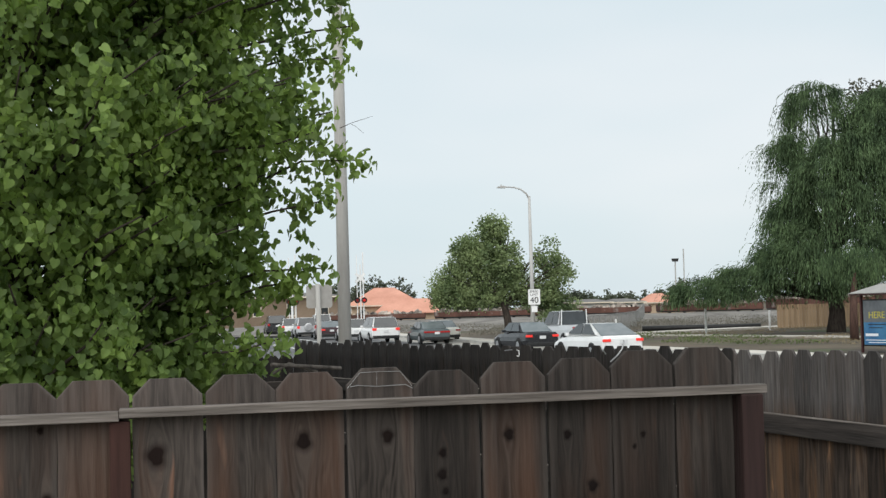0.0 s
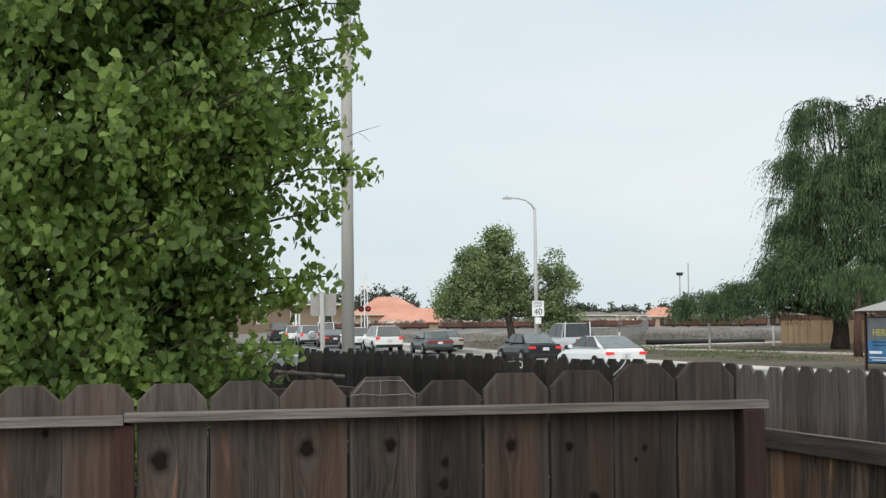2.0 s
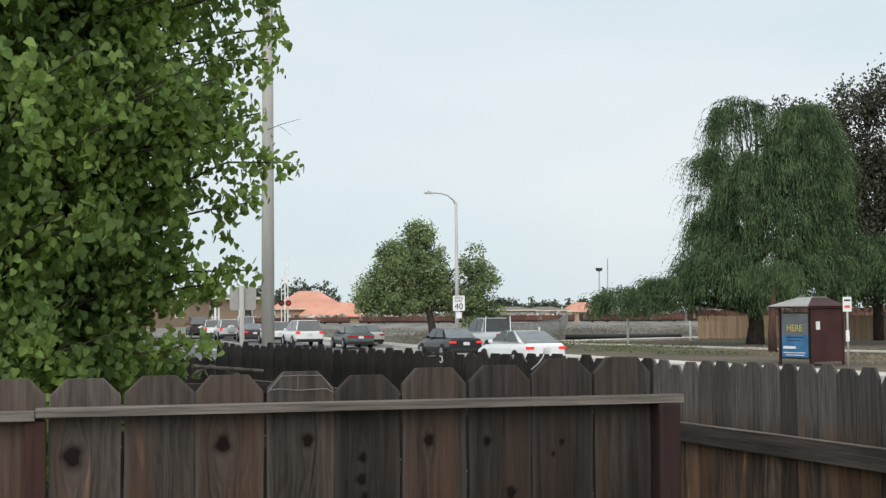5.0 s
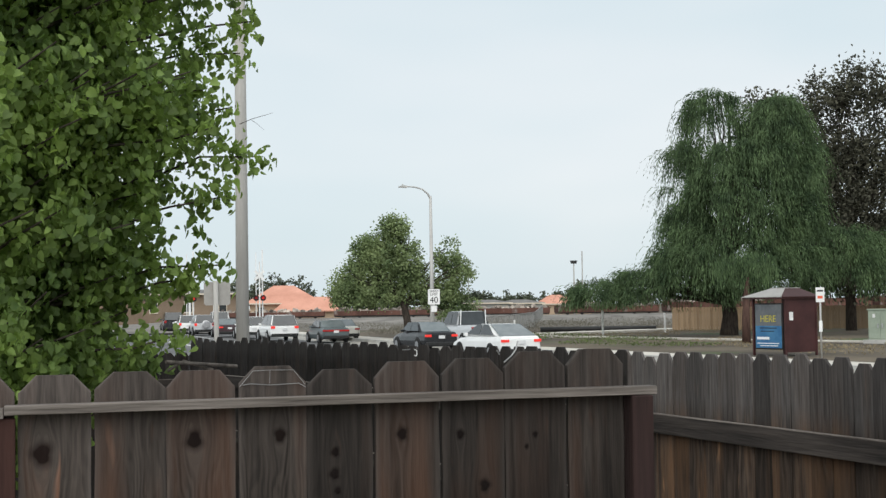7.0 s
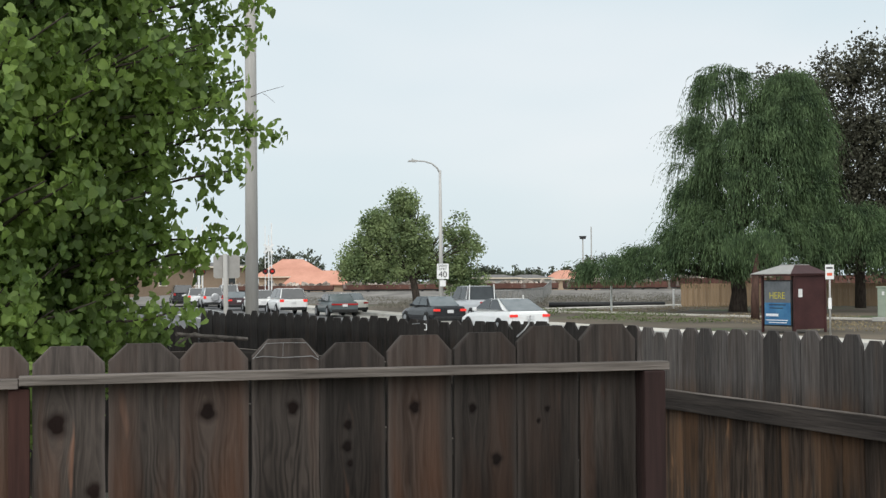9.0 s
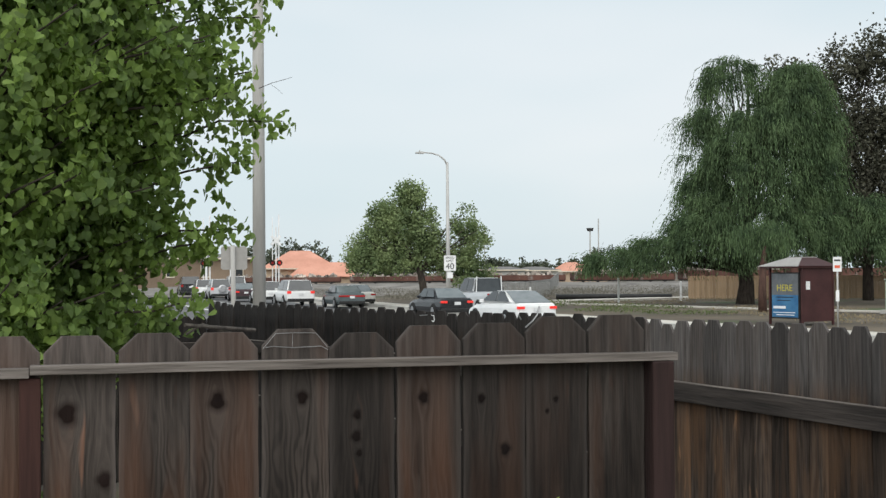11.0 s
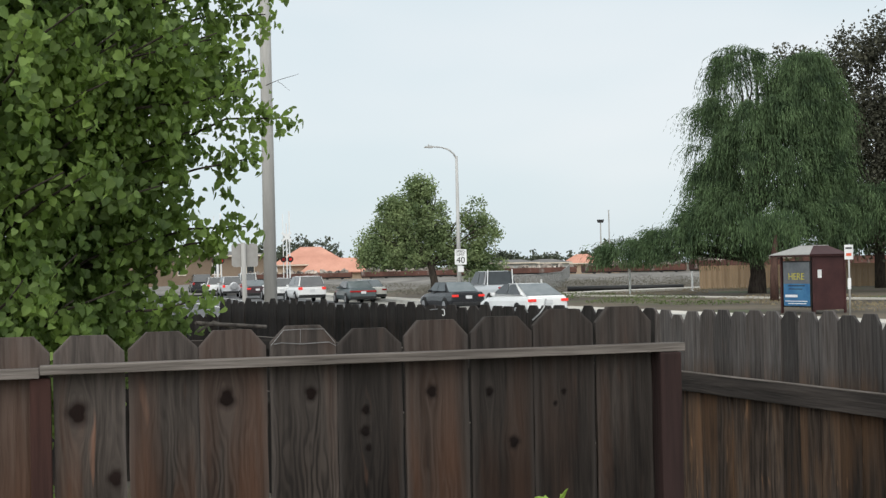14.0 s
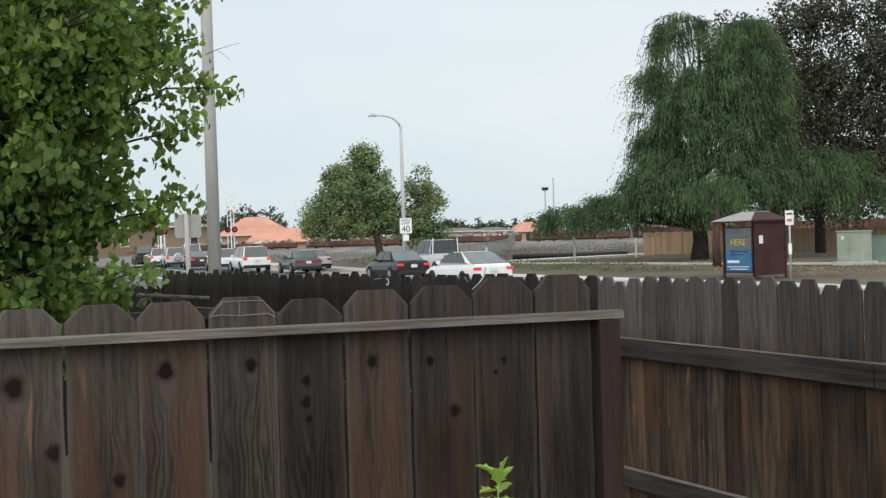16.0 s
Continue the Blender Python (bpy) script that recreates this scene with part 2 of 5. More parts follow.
M_CONCPOLE = material("weathered_concrete_pole", (0.33, 0.32, 0.30), (0.46, 0.445, 0.42), (1, 1, 0.1), 4, 0.85, bump=0.3, fine=50)
M_WHITE = material("white_painted_metal", (0.68, 0.68, 0.67), (0.82, 0.82, 0.81), size=3, rough=0.5, bump=0.05)
M_BLACK = material("black_paint", (0.012, 0.012, 0.012), (0.03, 0.03, 0.03), size=5, rough=0.5, bump=0.05)
M_RUBBER = material("black_rubber", (0.015, 0.015, 0.015), (0.035, 0.035, 0.035), size=8, rough=0.9)
M_STEEL = material("wheel_alloy", (0.35, 0.35, 0.36), (0.55, 0.55, 0.56), size=8, rough=0.35, metal=0.8, bump=0.05)
M_GLASSDARK = material("tinted_car_glass", (0.02, 0.024, 0.026), (0.04, 0.045, 0.048), size=2, rough=0.08, bump=0, spec=0.7)
# the sky's reflection is partly put into this glass's pale base colour
M_GLASSPALE = material("sky_coloured_car_glass", (0.10, 0.12, 0.125), (0.17, 0.19, 0.195), size=2, rough=0.06, bump=0, spec=0.9)
M_BRAKE = material("lit_red_tail_lamp", (0.45, 0.02, 0.015), (0.6, 0.03, 0.02), size=4, rough=0.3, bump=0, glow=(1, 0.06, 0.05, 0.5))
M_TAIL = material("red_tail_lamp", (0.28, 0.015, 0.015), (0.42, 0.02, 0.02), size=4, rough=0.25, bump=0)
M_PLATE = material("number_plate", (0.6, 0.6, 0.6), (0.75, 0.75, 0.75), size=9, rough=0.5, bump=0)
M_SIGNAL = material("lit_red_signal_lens", (0.6, 0.02, 0.01), (0.7, 0.03, 0.02), size=4, rough=0.3, bump=0, glow=(1, 0.05, 0.05, 0.2))
M_SIGNALOFF = material("dim_red_signal_lens", (0.22, 0.01, 0.01), (0.3, 0.02, 0.02), size=4, rough=0.3, bump=0, glow=(1, 0.03, 0.03, 0.05))
M_ROOF = material("orange_clay_roof", (0.50, 0.235, 0.165), (0.66, 0.34, 0.25), size=0.3, fine=3, rough=0.85, bump=0.3)
M_STUCCO = material("tan_stucco", (0.40, 0.30, 0.21), (0.52, 0.40, 0.29), size=0.5, fine=6, rough=0.9)
M_CREAM = material("cream_trim", (0.6, 0.52, 0.42), (0.7, 0.62, 0.5), size=2, rough=0.8)
M_RUST = material("maroon_rail_car", (0.055, 0.027, 0.021), (0.14, 0.066, 0.05), size=0.5, fine=6, rough=0.8, spots=((0.23, 0.2, 0.18), 0.7, 0.62))
M_SCRAP = material("mixed_scrap_load", (0.10, 0.08, 0.07), (0.48, 0.42, 0.36), size=0.8, fine=5, rough=0.9, per="island", vary=0.6)
M_BROWNWALL = material("brown_building_wall", (0.16, 0.115, 0.08), (0.24, 0.18, 0.13), size=0.3, fine=3, rough=0.9)
M_PALEWALL = material("pale_grey_wall", (0.38, 0.38, 0.36), (0.52, 0.52, 0.5), size=0.3, fine=3, rough=0.9)
M_GREYROOF = material("grey_shingle_roof", (0.13, 0.125, 0.12), (0.22, 0.21, 0.2), size=0.4, fine=4, rough=0.9)
M_TANFENCE = material("new_tan_cedar", (0.29, 0.20, 0.12), (0.45, 0.32, 0.20), (1, 1, 0.1), 2, 0.85, bump=0.3, fine=20, per="object", vary=0.12)
M_SHELTER = material("maroon_powder_coat", (0.034, 0.0115, 0.0112), (0.068, 0.025, 0.024), size=1.2, fine=20, rough=0.55)
M_SHELTERTOP = material("pale_roof_panel", (0.26, 0.25, 0.235), (0.40, 0.385, 0.36), size=1, fine=10, rough=0.5)
M_POSTER = material("blue_poster", (0.02, 0.10, 0.24), (0.075, 0.23, 0.39), (1, 1, 1), 1.4, 0.5, bump=0, fine=8)
M_POSTERTOP = material("slate_poster_top", (0.09, 0.10, 0.11), (0.17, 0.18, 0.19), size=1.4, rough=0.5, bump=0, fine=8)
M_LETTER_Y = material("yellow_lettering", (0.42, 0.37, 0.05), (0.54, 0.48, 0.09), size=5, rough=0.6, bump=0)
M_LETTER_W = material("white_lettering", (0.72, 0.74, 0.76), (0.8, 0.82, 0.84), size=5, rough=0.6, bump=0)
M_RED = material("red_sign_panel", (0.62, 0.10, 0.05), (0.75, 0.16, 0.08), size=5, rough=0.5, bump=0)
M_CABINET = material("sage_green_cabinet", (0.27, 0.32, 0.25), (0.38, 0.43, 0.35), size=1, fine=12, rough=0.6)
M_CABINET_DARK = material("dark_green_cabinet", (0.10, 0.15, 0.12), (0.16, 0.22, 0.17), size=1, fine=12, rough=0.6)
M_MESH = material("galvanised_mesh", (0.22, 0.22, 0.21), (0.36, 0.36, 0.35), size=3, rough=0.6, metal=0.3, bump=0)

PAINTS = {}


def paint(name, rgb, rough=0.25, metal=0.0):
    if name not in PAINTS:
        lo = tuple(c * 0.9 for c in rgb)
        PAINTS[name] = material(name, lo, rgb, size=1.2, fine=6, rough=rough, metal=metal, bump=0.0, spec=0.5)
        PAINTS[name].node_tree.nodes["Principled BSDF"].inputs["Coat Weight"].default_value = 0.2
    return PAINTS[name]


# ---- small building helpers ----


def thing(name, m, label, category, group="", kind=""):
    ob = new(name)
    ob.matrix_world = m
    ob.empty_display_size = 0.2
    return tagged(ob, label, category, group, kind)


def part(name, bm, mat, parent=None, label="", m=None, smooth=False):
    me = bpy.data.meshes.new(name)
    bm.to_mesh(me)
    bm.free()
    me.materials.append(mat)
    if smooth:
        me.shade_smooth()
    ob = new(name, me)
    if parent is not None:
        ob.parent = parent
    if m is not None:
        ob.matrix_basis = m
    if label:
        ob["label"] = label
    return ob


def solid(name, verts, faces, mat, parent=None, label="", m=None, smooth=False):
    me = bpy.data.meshes.new(name)
    me.from_pydata(verts, [], faces)
    me.materials.append(mat)
    if smooth:
        me.shade_smooth()
    ob = new(name, me)
    if parent is not None:
        ob.parent = parent
    if m is not None:
        ob.matrix_basis = m
    if label:
        ob["label"] = label
    return ob


def box(x0, x1, y0, y1, z0, z1, bevel=0.0, bm=None):
    bm = bm or bmesh.new()
    m = Matrix.LocRotScale(((x0 + x1) / 2, (y0 + y1) / 2, (z0 + z1) / 2), None, (x1 - x0, y1 - y0, z1 - z0))
    got = bmesh.ops.create_cube(bm, size=1, matrix=m)
    if bevel:
        edges = list({e for v in got["verts"] for e in v.link_edges})
        bmesh.ops.bevel(bm, geom=edges, offset=bevel, segments=2, affect="EDGES", profile=0.6)
    return bm


def tube(points, radii, sides=10, bm=None, cap=True):
    """A tapered tube along points."""
    bm = bm or bmesh.new()
    rings = []
    pts = [Vector(p) for p in points]
    for i, p in enumerate(pts):
        d = (pts[min(i + 1, len(pts) - 1)] - pts[max(i - 1, 0)]).normalized()
        a = d.cross(Vector((0.31, 0.95, 0.05)))
        if a.length < 0.05:
            a = d.cross(Vector((1, 0, 0)))
        a.normalize()
        b = d.cross(a)
        r = radii[i] if hasattr(radii, "__len__") else radii
        rings.append([bm.verts.new(p + (a * math.cos(q) + b * math.sin(q)) * r)
                      for q in (2 * math.pi * j / sides for j in range(sides))])
    for r0, r1 in zip(rings, rings[1:]):
        for j in range(sides):
            bm.faces.new((r0[j], r0[(j + 1) % sides], r1[(j + 1) % sides], r1[j]))
    if cap:
        bm.faces.new(rings[0][::-1])
        bm.faces.new(rings[-1])
    bmesh.ops.recalc_face_normals(bm, faces=bm.faces)
    return bm


def prism(outline, depth, axis="y", at=0.0, bm=None):
    """An outline in (u, v) given depth along an axis: axis y: (x, z); axis x: (y, z); axis z: (x, y)."""
    bm = bm or bmesh.new()

    def place(u, v, w):
        return {"y": (u, w, v), "x": (w, u, v), "z": (u, v, w)}[axis]
    a = [bm.verts.new(place(u, v, at)) for u, v in outline]
    b = [bm.verts.new(place(u, v, at + depth)) for u, v in outline]
    n = len(outline)
    bm.faces.new(a)
    bm.faces.new(b[::-1])
    for i in range(n):
        bm.faces.new((a[i], b[i], b[(i + 1) % n], a[(i + 1) % n]))
    bmesh.ops.recalc_face_normals(bm, faces=bm.faces)
    return bm


def words(text, size, mat, parent, m, name="lettering"):
    cu = bpy.data.curves.new(name, "FONT")
    cu.body, cu.size, cu.align_x, cu.align_y, cu.extrude = text, size, "CENTER", "CENTER", 0.003
    tmp = new(name, cu)
    dg = bpy.context.evaluated_depsgraph_get()
    me = bpy.data.meshes.new_from_object(tmp.evaluated_get(dg))
    bpy.data.objects.remove(tmp)
    me.materials.clear()
    me.materials.append(mat)
    ob = new(name, me)
    ob.parent, ob.matrix_basis = parent, m
    return ob


rng = np.random.default_rng(7)


def leaves(name, centres, length, width, mat, parent, droop=0.3, label="", fold=0.25, hang=None, heart=False, face=None):
    """Many small folded leaves as one crown; heart: broad rounded leaves, turned towards face."""
    c = np.asarray(centres, float)
    n = len(c)
    d = rng.normal(size=(n, 3))
    d[:, 2] -= droop * 2
    if hang is not None:
        d = hang + 0.16 * d
    d /= np.linalg.norm(d, axis=1)[:, None]
    s = np.cross(d, rng.normal(size=(n, 3)))
    s /= np.linalg.norm(s, axis=1)[:, None] + 1e-9
    up = np.cross(d, s)
    k = rng.uniform(0.65, 1.25, (n, 1))
    ln, wd = length * k, width * k
    base, tip = c - d * ln / 2, c + d * ln / 2
    if heart:
        if face is not None:
            s = np.cross(d, face)
            s /= np.linalg.norm(s, axis=1)[:, None] + 1e-9
            up = np.cross(s, d)
        rim = ((0.0, 0.20), (0.10, 0.42), (0.34, 0.50), (0.66, 0.33))
        cols = [c - d * ln * 0.40, tip - up * wd * 0.14]
        for sgn in (1, -1):
            cols += [base + d * ln * u + s * wd * (h * sgn) + up * wd * (fold * h - 0.12 * u * u) for u, h in rim]
        v = np.stack(cols, 1).reshape(-1, 3)
        i = np.arange(n)[:, None] * 10
        f = np.concatenate([i + [t] for t in ((0, 3, 2), (0, 4, 3), (0, 5, 4), (0, 1, 5), (0, 6, 7), (0, 7, 8), (0, 8, 9), (0, 9, 1))])
    else:
        mid = c - d * ln * 0.08
        l1, r1 = mid + s * wd / 2 + up * wd * fold, mid - s * wd / 2 + up * wd * fold
        v = np.stack([base, l1, tip, r1], 1).reshape(-1, 3)
        i = np.arange(n)[:, None] * 4
        f = np.concatenate([i + [[0, 2, 1]], i + [[0, 3, 2]]])
    me = bpy.data.meshes.new(name)
    me.vertices.add(len(v))
    me.vertices.foreach_set("co", v.ravel())
    me.loops.add(f.size)
    me.loops.foreach_set("vertex_index", f.ravel())
    me.polygons.add(len(f))
    me.polygons.foreach_set("loop_start", np.arange(len(f)) * 3)
    me.update(calc_edges=True)
    me.materials.append(mat)
    ob = new(name, me)
    ob.parent = parent
    tagged(ob, label=label)
    return ob

# ---- large structure: ground, road, paving, bank ----
YARD = 0.0


def far_edge(y):
    """x of the far side of the pavement along the road."""
    return float(np.interp(y, EDGE_Y, EDGE_X))


EDGE_Y = np.linspace(-60, 420, 97)
_kx = np.interp(EDGE_Y, (-60, 0, 20, 35.5, 40, 62, 78, 104, 150, 220, 420), (43, 32.4, 28.2, 25.5, 24.6, 21.4, 19.8, 18.5, 17.9, 18.5, 22))
EDGE_X = np.convolve(np.pad(_kx, 2, mode="edge"), np.ones(5) / 5, "valid")


def heading(y):
    return math.degrees(math.atan2(far_edge(y - 2) - far_edge(y + 2), 4))


def strip(name, x0, x1, z, mat, y0=-40.0, y1=380.0, step=4.0, thick=0.0, kind="structure", label="", category=""):
    """A band that follows the road, from offset x0 to x1 off the pavement's far edge."""
    bm = bmesh.new()
    rows = []
    for y in np.arange(y0, y1 + 0.01, step):
        e = far_edge(y)
        rows.append([bm.verts.new((e + x, y, h)) for x, h in (((x0, z - thick), (x0, z), (x1, z), (x1, z - thick)) if thick else ((x0, z), (x1, z)))])
    for a, b in zip(rows, rows[1:]):
        for i in range(len(a) - 1):
            bm.faces.new((a[i], a[i + 1], b[i + 1], b[i]))
    bmesh.ops.recalc_face_normals(bm, faces=bm.faces)
    return tagged(part(name, bm, mat), label, category, kind=kind)


ROAD_Z = -0.15
bm = bmesh.new()
rows = []
for y in [-2500, -900, -300, -120] + list(np.arange(-60, 421, 6.0)) + [520, 700, 1000, 1500, 2500]:
    e = far_edge(y)
    cols = [(-2500, -0.02), (-500, -0.02), (-120, -0.02), (e - 40, -0.02), (e - 22.2, -0.02), (e - 21.6, -0.17), (e - 12, -0.17), (e - 1.96, -0.17), (e - 1.9, -0.02), (e + 0.1, -0.02)]
    cols += [(e + d, -0.02) for d in (4, 10, 20, 40, 80, 160, 400, 1000, 2500)]
    rows.append([bm.verts.new((x, y, z)) for x, z in cols])
for r0, r1 in zip(rows, rows[1:]):
    for i in range(len(r0) - 1):
        bm.faces.new((r0[i], r0[i + 1], r1[i + 1], r1[i]))
bmesh.ops.recalc_face_normals(bm, faces=bm.faces)
tagged(part("ground", bm, M_GROUND), "dry patchy verge ground with sparse weeds", "ground", kind="structure")
strip("road", -21.5, -4.2, ROAD_Z, M_ROAD, label="worn grey asphalt road curving away", category="road")
strip("gutter", -4.2, -2.0, ROAD_Z, M_GUTTER, label="pale concrete gutter strip beside the kerb", category="gutter")
strip("kerb", -2.02, -1.8, 0.02, M_KERB, thick=0.19, label="pale concrete kerb beside the road", category="kerb")
strip("pavement", -1.8, 0.0, 0.015, M_WALKWAY, thick=0.1, label="pale concrete pavement along the road", category="pavement")
strip("lane_line", -9.3, -9.15, ROAD_Z + 0.006, M_PAINT, label="worn white lane line on the road", category="road marking")
strip("lane_line", -13.2, -12.9, ROAD_Z + 0.006, M_PAINT, label="worn white lane line on the road", category="road marking")
strip("median_kerb", -14.6, -14.0, 0.0, M_YELLOW, y0=124, y1=190, thick=0.17, label="yellow painted kerb of the median", category="kerb")

# railway bank across the far end
bm = bmesh.new()
prof = [(-34, -0.05), (-22, 0.2), (-10, 0.5), (-4, 0.74), (0, 0.8), (9, 0.8), (16, 0.2), (17, -0.1)]
cols = []
for x in np.linspace(-160, 190, 71):
    base = 150 - 0.16 * (x - 20)
    lift = 1.0 if x > 14 else max(0.12, 1 - (14 - x) / 14)
    cols.append([bm.verts.new((x, base + d, h * lift + (0.12 * math.sin(x * 0.7 + d) if 0.15 < h < 0.75 else 0))) for d, h in prof])
for a, b in zip(cols, cols[1:]):
    for i in range(len(prof) - 1):
        bm.faces.new((a[i], b[i], b[i + 1], a[i + 1]))
bmesh.ops.recalc_face_normals(bm, faces=bm.faces)
tagged(part("railway_bank", bm, M_GRAVEL), "low grey gravel railway bank with dry weeds", "embankment", kind="structure")


def ground_path(name, pts, width, z, mat, label):
    bm = bmesh.new()
    row = []
    for i, p in enumerate(pts):
        p = Vector((*p, 0))
        d = Vector((*pts[min(i + 1, len(pts) - 1)], 0)) - Vector((*pts[max(i - 1, 0)], 0))
        n = Vector((-d.y, d.x, 0)).normalized() * width / 2
        row.append([bm.verts.new(q) for q in (p - n - Vector((0, 0, 0.05)), p - n + Vector((0, 0, z)), p + n + Vector((0, 0, z)), p + n - Vector((0, 0, 0.05)))])
    for a, b in zip(row, row[1:]):
        for i in range(3):
            bm.faces.new((a[i], a[i + 1], b[i + 1], b[i]))
    bmesh.ops.recalc_face_normals(bm, faces=bm.faces)
    return tagged(part(name, bm, mat), label, "path", kind="structure")


ground_path("path", [(22, 79), (26, 81), (30.5, 83.4), (36, 86.4), (42.8, 89.8), (52, 95)], 2.4, 0.12, M_WALKWAY, "pale concrete path across the dry verge")
ground_path("path", [(27, 84.0), (30.2, 77), (32, 71.9), (34.7, 62.5), (37.5, 56), (41, 48)], 1.2, 0.05, M_WALKWAY, "narrow pale concrete path near the weeping tree")

# ---- the near board fence ----
PITCH = 0.1435


def board_mesh(name, w, top, bottom, ear, drop, thick=0.016):
    """A dog-eared board, x across, standing on its own z, face towards -y."""
    pts = [(-w / 2, bottom), (w / 2, bottom), (w / 2, top - drop), (w / 2 - ear, top), (-w / 2 + ear, top), (-w / 2, top - drop)]
    bm = prism(pts, thick)
    bmesh.ops.bevel(bm, geom=list(bm.edges), offset=0.0018, segments=1, affect="EDGES")
    me = bpy.data.meshes.new(name)
    bm.to_mesh(me)
    bm.free()
    return me


def knotted_board(w, top, bottom, ear, drop, knots, thick=0.016, seed=0):
    """A dog-eared board with a finely divided face that carries its knots: how deep in a knot, and how far the grain bends round it."""
    us = np.linspace(-1, 1, 41)
    zs = np.concatenate([np.linspace(bottom, 1.50, 8), np.arange(1.505, top - drop, 0.0045), np.linspace(top - drop, top, 9)])
    r = random.Random(seed)
    verts, deep, bend, edge_grey = [], [], [], []
    wob = [r.uniform(0, 6) for _ in range(4)]
    for z in zs:
        f = max(0.0, (z - (top - drop)) / drop)
        hw = w / 2 - ear * f + 0.0006 * math.sin(z * 31 + wob[0])
        for u in us:
            x, y = u * hw, (0.0016 * max(0.0, abs(u) - 0.94) / 0.06)
            d = b = 0.0
            for kx, kz, kr in knots:
                dx, dz = x - (kx - PITCH / 2), z - kz
                q = math.hypot(dx / (kr * (0.9 + 0.18 * math.sin(3 * math.atan2(dz, dx) + wob[1]))), dz / (kr * 1.12))
                d = max(d, math.exp(-(q / 1.0) ** 2 * 0.9))
                b += math.copysign(1, dx) * kr * 0.9 * math.exp(-(dx / (kr * 2.0)) ** 2 - (dz / (kr * 3.4)) ** 2) * min(1, abs(dx) / (kr * 0.5))
                y += 0.0012 * math.exp(-((q - 0.8) / 0.25) ** 2)
            verts.append((x, y, z))
            deep.append(d)
            edge_grey.append(max(0.0, abs(u) - 0.80) / 0.20 * 0.9)
            bend.append(b)
    nu, nz = len(us), len(zs)
    faces = [(j * nu + i, j * nu + i + 1, (j + 1) * nu + i + 1, (j + 1) * nu + i) for j in range(nz - 1) for i in range(nu - 1)]
    loop = list(range(nu)) + [j * nu + nu - 1 for j in range(1, nz)] + [(nz - 1) * nu + i for i in range(nu - 2, -1, -1)] + [j * nu for j in range(nz - 2, 0, -1)]
    at = len(verts)
    for i in loop:
        x, y, z = verts[i]
        verts.append((x, thick, z))
        deep.append(0.0)
        edge_grey.append(0.5)
        bend.append(0.0)
    n = len(loop)
    faces += [(loop[(i + 1) % n], loop[i], at + i, at + (i + 1) % n) for i in range(n)]
    faces.append(tuple(at + i for i in range(n - 1, -1, -1)))
    me = bpy.data.meshes.new("board")
    me.from_pydata(verts, [], faces)
    for key, vals in (("knot", deep), ("bend", bend), ("edge", edge_grey)):
        me.attributes.new(key, "FLOAT", "POINT").data.foreach_set("value", vals)
    return me


near_fence = thing("board_fence", pose(0, 0, 0), "weathered brown dog-eared board fence with a grey rail", "fence")
TOPS = {-1: 1.955, 0: 1.956, 1: 1.955, 2: 1.958, 3: 1.957, 4: 1.962, 5: 1.952, 6: 1.965, 7: 1.968, 8: 1.980, 9: 1.982}
STAIN = {-1: 0.92, 0: 1.05, 1: 1.05, 2: 0.84, 3: 0.95, 4: 0.96, 5: 0.54, 6: 0.74, 7: 0.62, 8: 0.54, 9: 0.64}
KNOTS = {2: ((0.10, 1.60, 0.013),), 1: ((0.048, 1.800, 0.020), (0.120, 1.665, 0.015)), 3: ((0.058, 1.817, 0.017),), 4: ((0.086, 1.819, 0.013),),
         5: ((0.062, 1.78, 0.009), (0.060, 1.735, 0.011), (0.066, 1.70, 0.007)), 6: ((0.060, 1.812, 0.012),),
         7: ((0.042, 1.806, 0.009), (0.095, 1.695, 0.012)), 8: ((0.07, 1.80, 0.006), (0.05, 1.775, 0.005)), 0: ((0.03, 1.70, 0.011),), -1: ((0.11, 1.86, 0.007), (0.12, 1.72, 0.012))}
for k in range(-9, 10):
    w = PITCH - 0.0045 if k != 9 else 0.130
    me = knotted_board(w, TOPS.get(k, 1.955 - 0.004 * ((k * 7) % 3)), YARD + 0.05, 0.030 + 0.003 * (k % 3), 0.034, KNOTS.get(k, ()), seed=k)
    me.materials.append(M_BOARD)
    b = new("board", me)
    b.parent = near_fence
    tone = STAIN.get(k, 1.0)
    b.color = (tone * 1.02, tone * 0.97, tone * 0.97, 1)
    lean = ((k * 37) % 5 - 2) * 0.12
    b.matrix_basis = pose((k + 0.5) * PITCH if k != 9 else 9 * PITCH + 0.067, 0.001 * ((k * 5) % 4), 0, 0, lean * 0.3, 0)
part("rail", box(0.122, 1.487, -0.042, -0.004, 1.8815, 1.900, 0.002), M_RAIL, near_fence, "sun-bleached grey rail")
part("rail", box(-1.4, 0.121, -0.040, -0.004, 1.8755, 1.895, 0.002), M_RAIL, near_fence, "sun-bleached grey rail")
part("brace", box(0.102, 0.142, -0.030, -0.003, 0.1, 1.8745, 0.003), M_POST, near_fence, "red-brown upright brace")
# the end post's shade is in its base colour
part("end_post", box(1.426, 1.476, -0.045, 0.020, 0.0, 1.8805, 0.004), M_POST_SHADED, near_fence, "brown end post with shade in its colour")
part("lower_rail", box(-1.4, 1.41, -0.040, -0.004, 0.45, 0.53, 0.003), M_BOARD, near_fence)
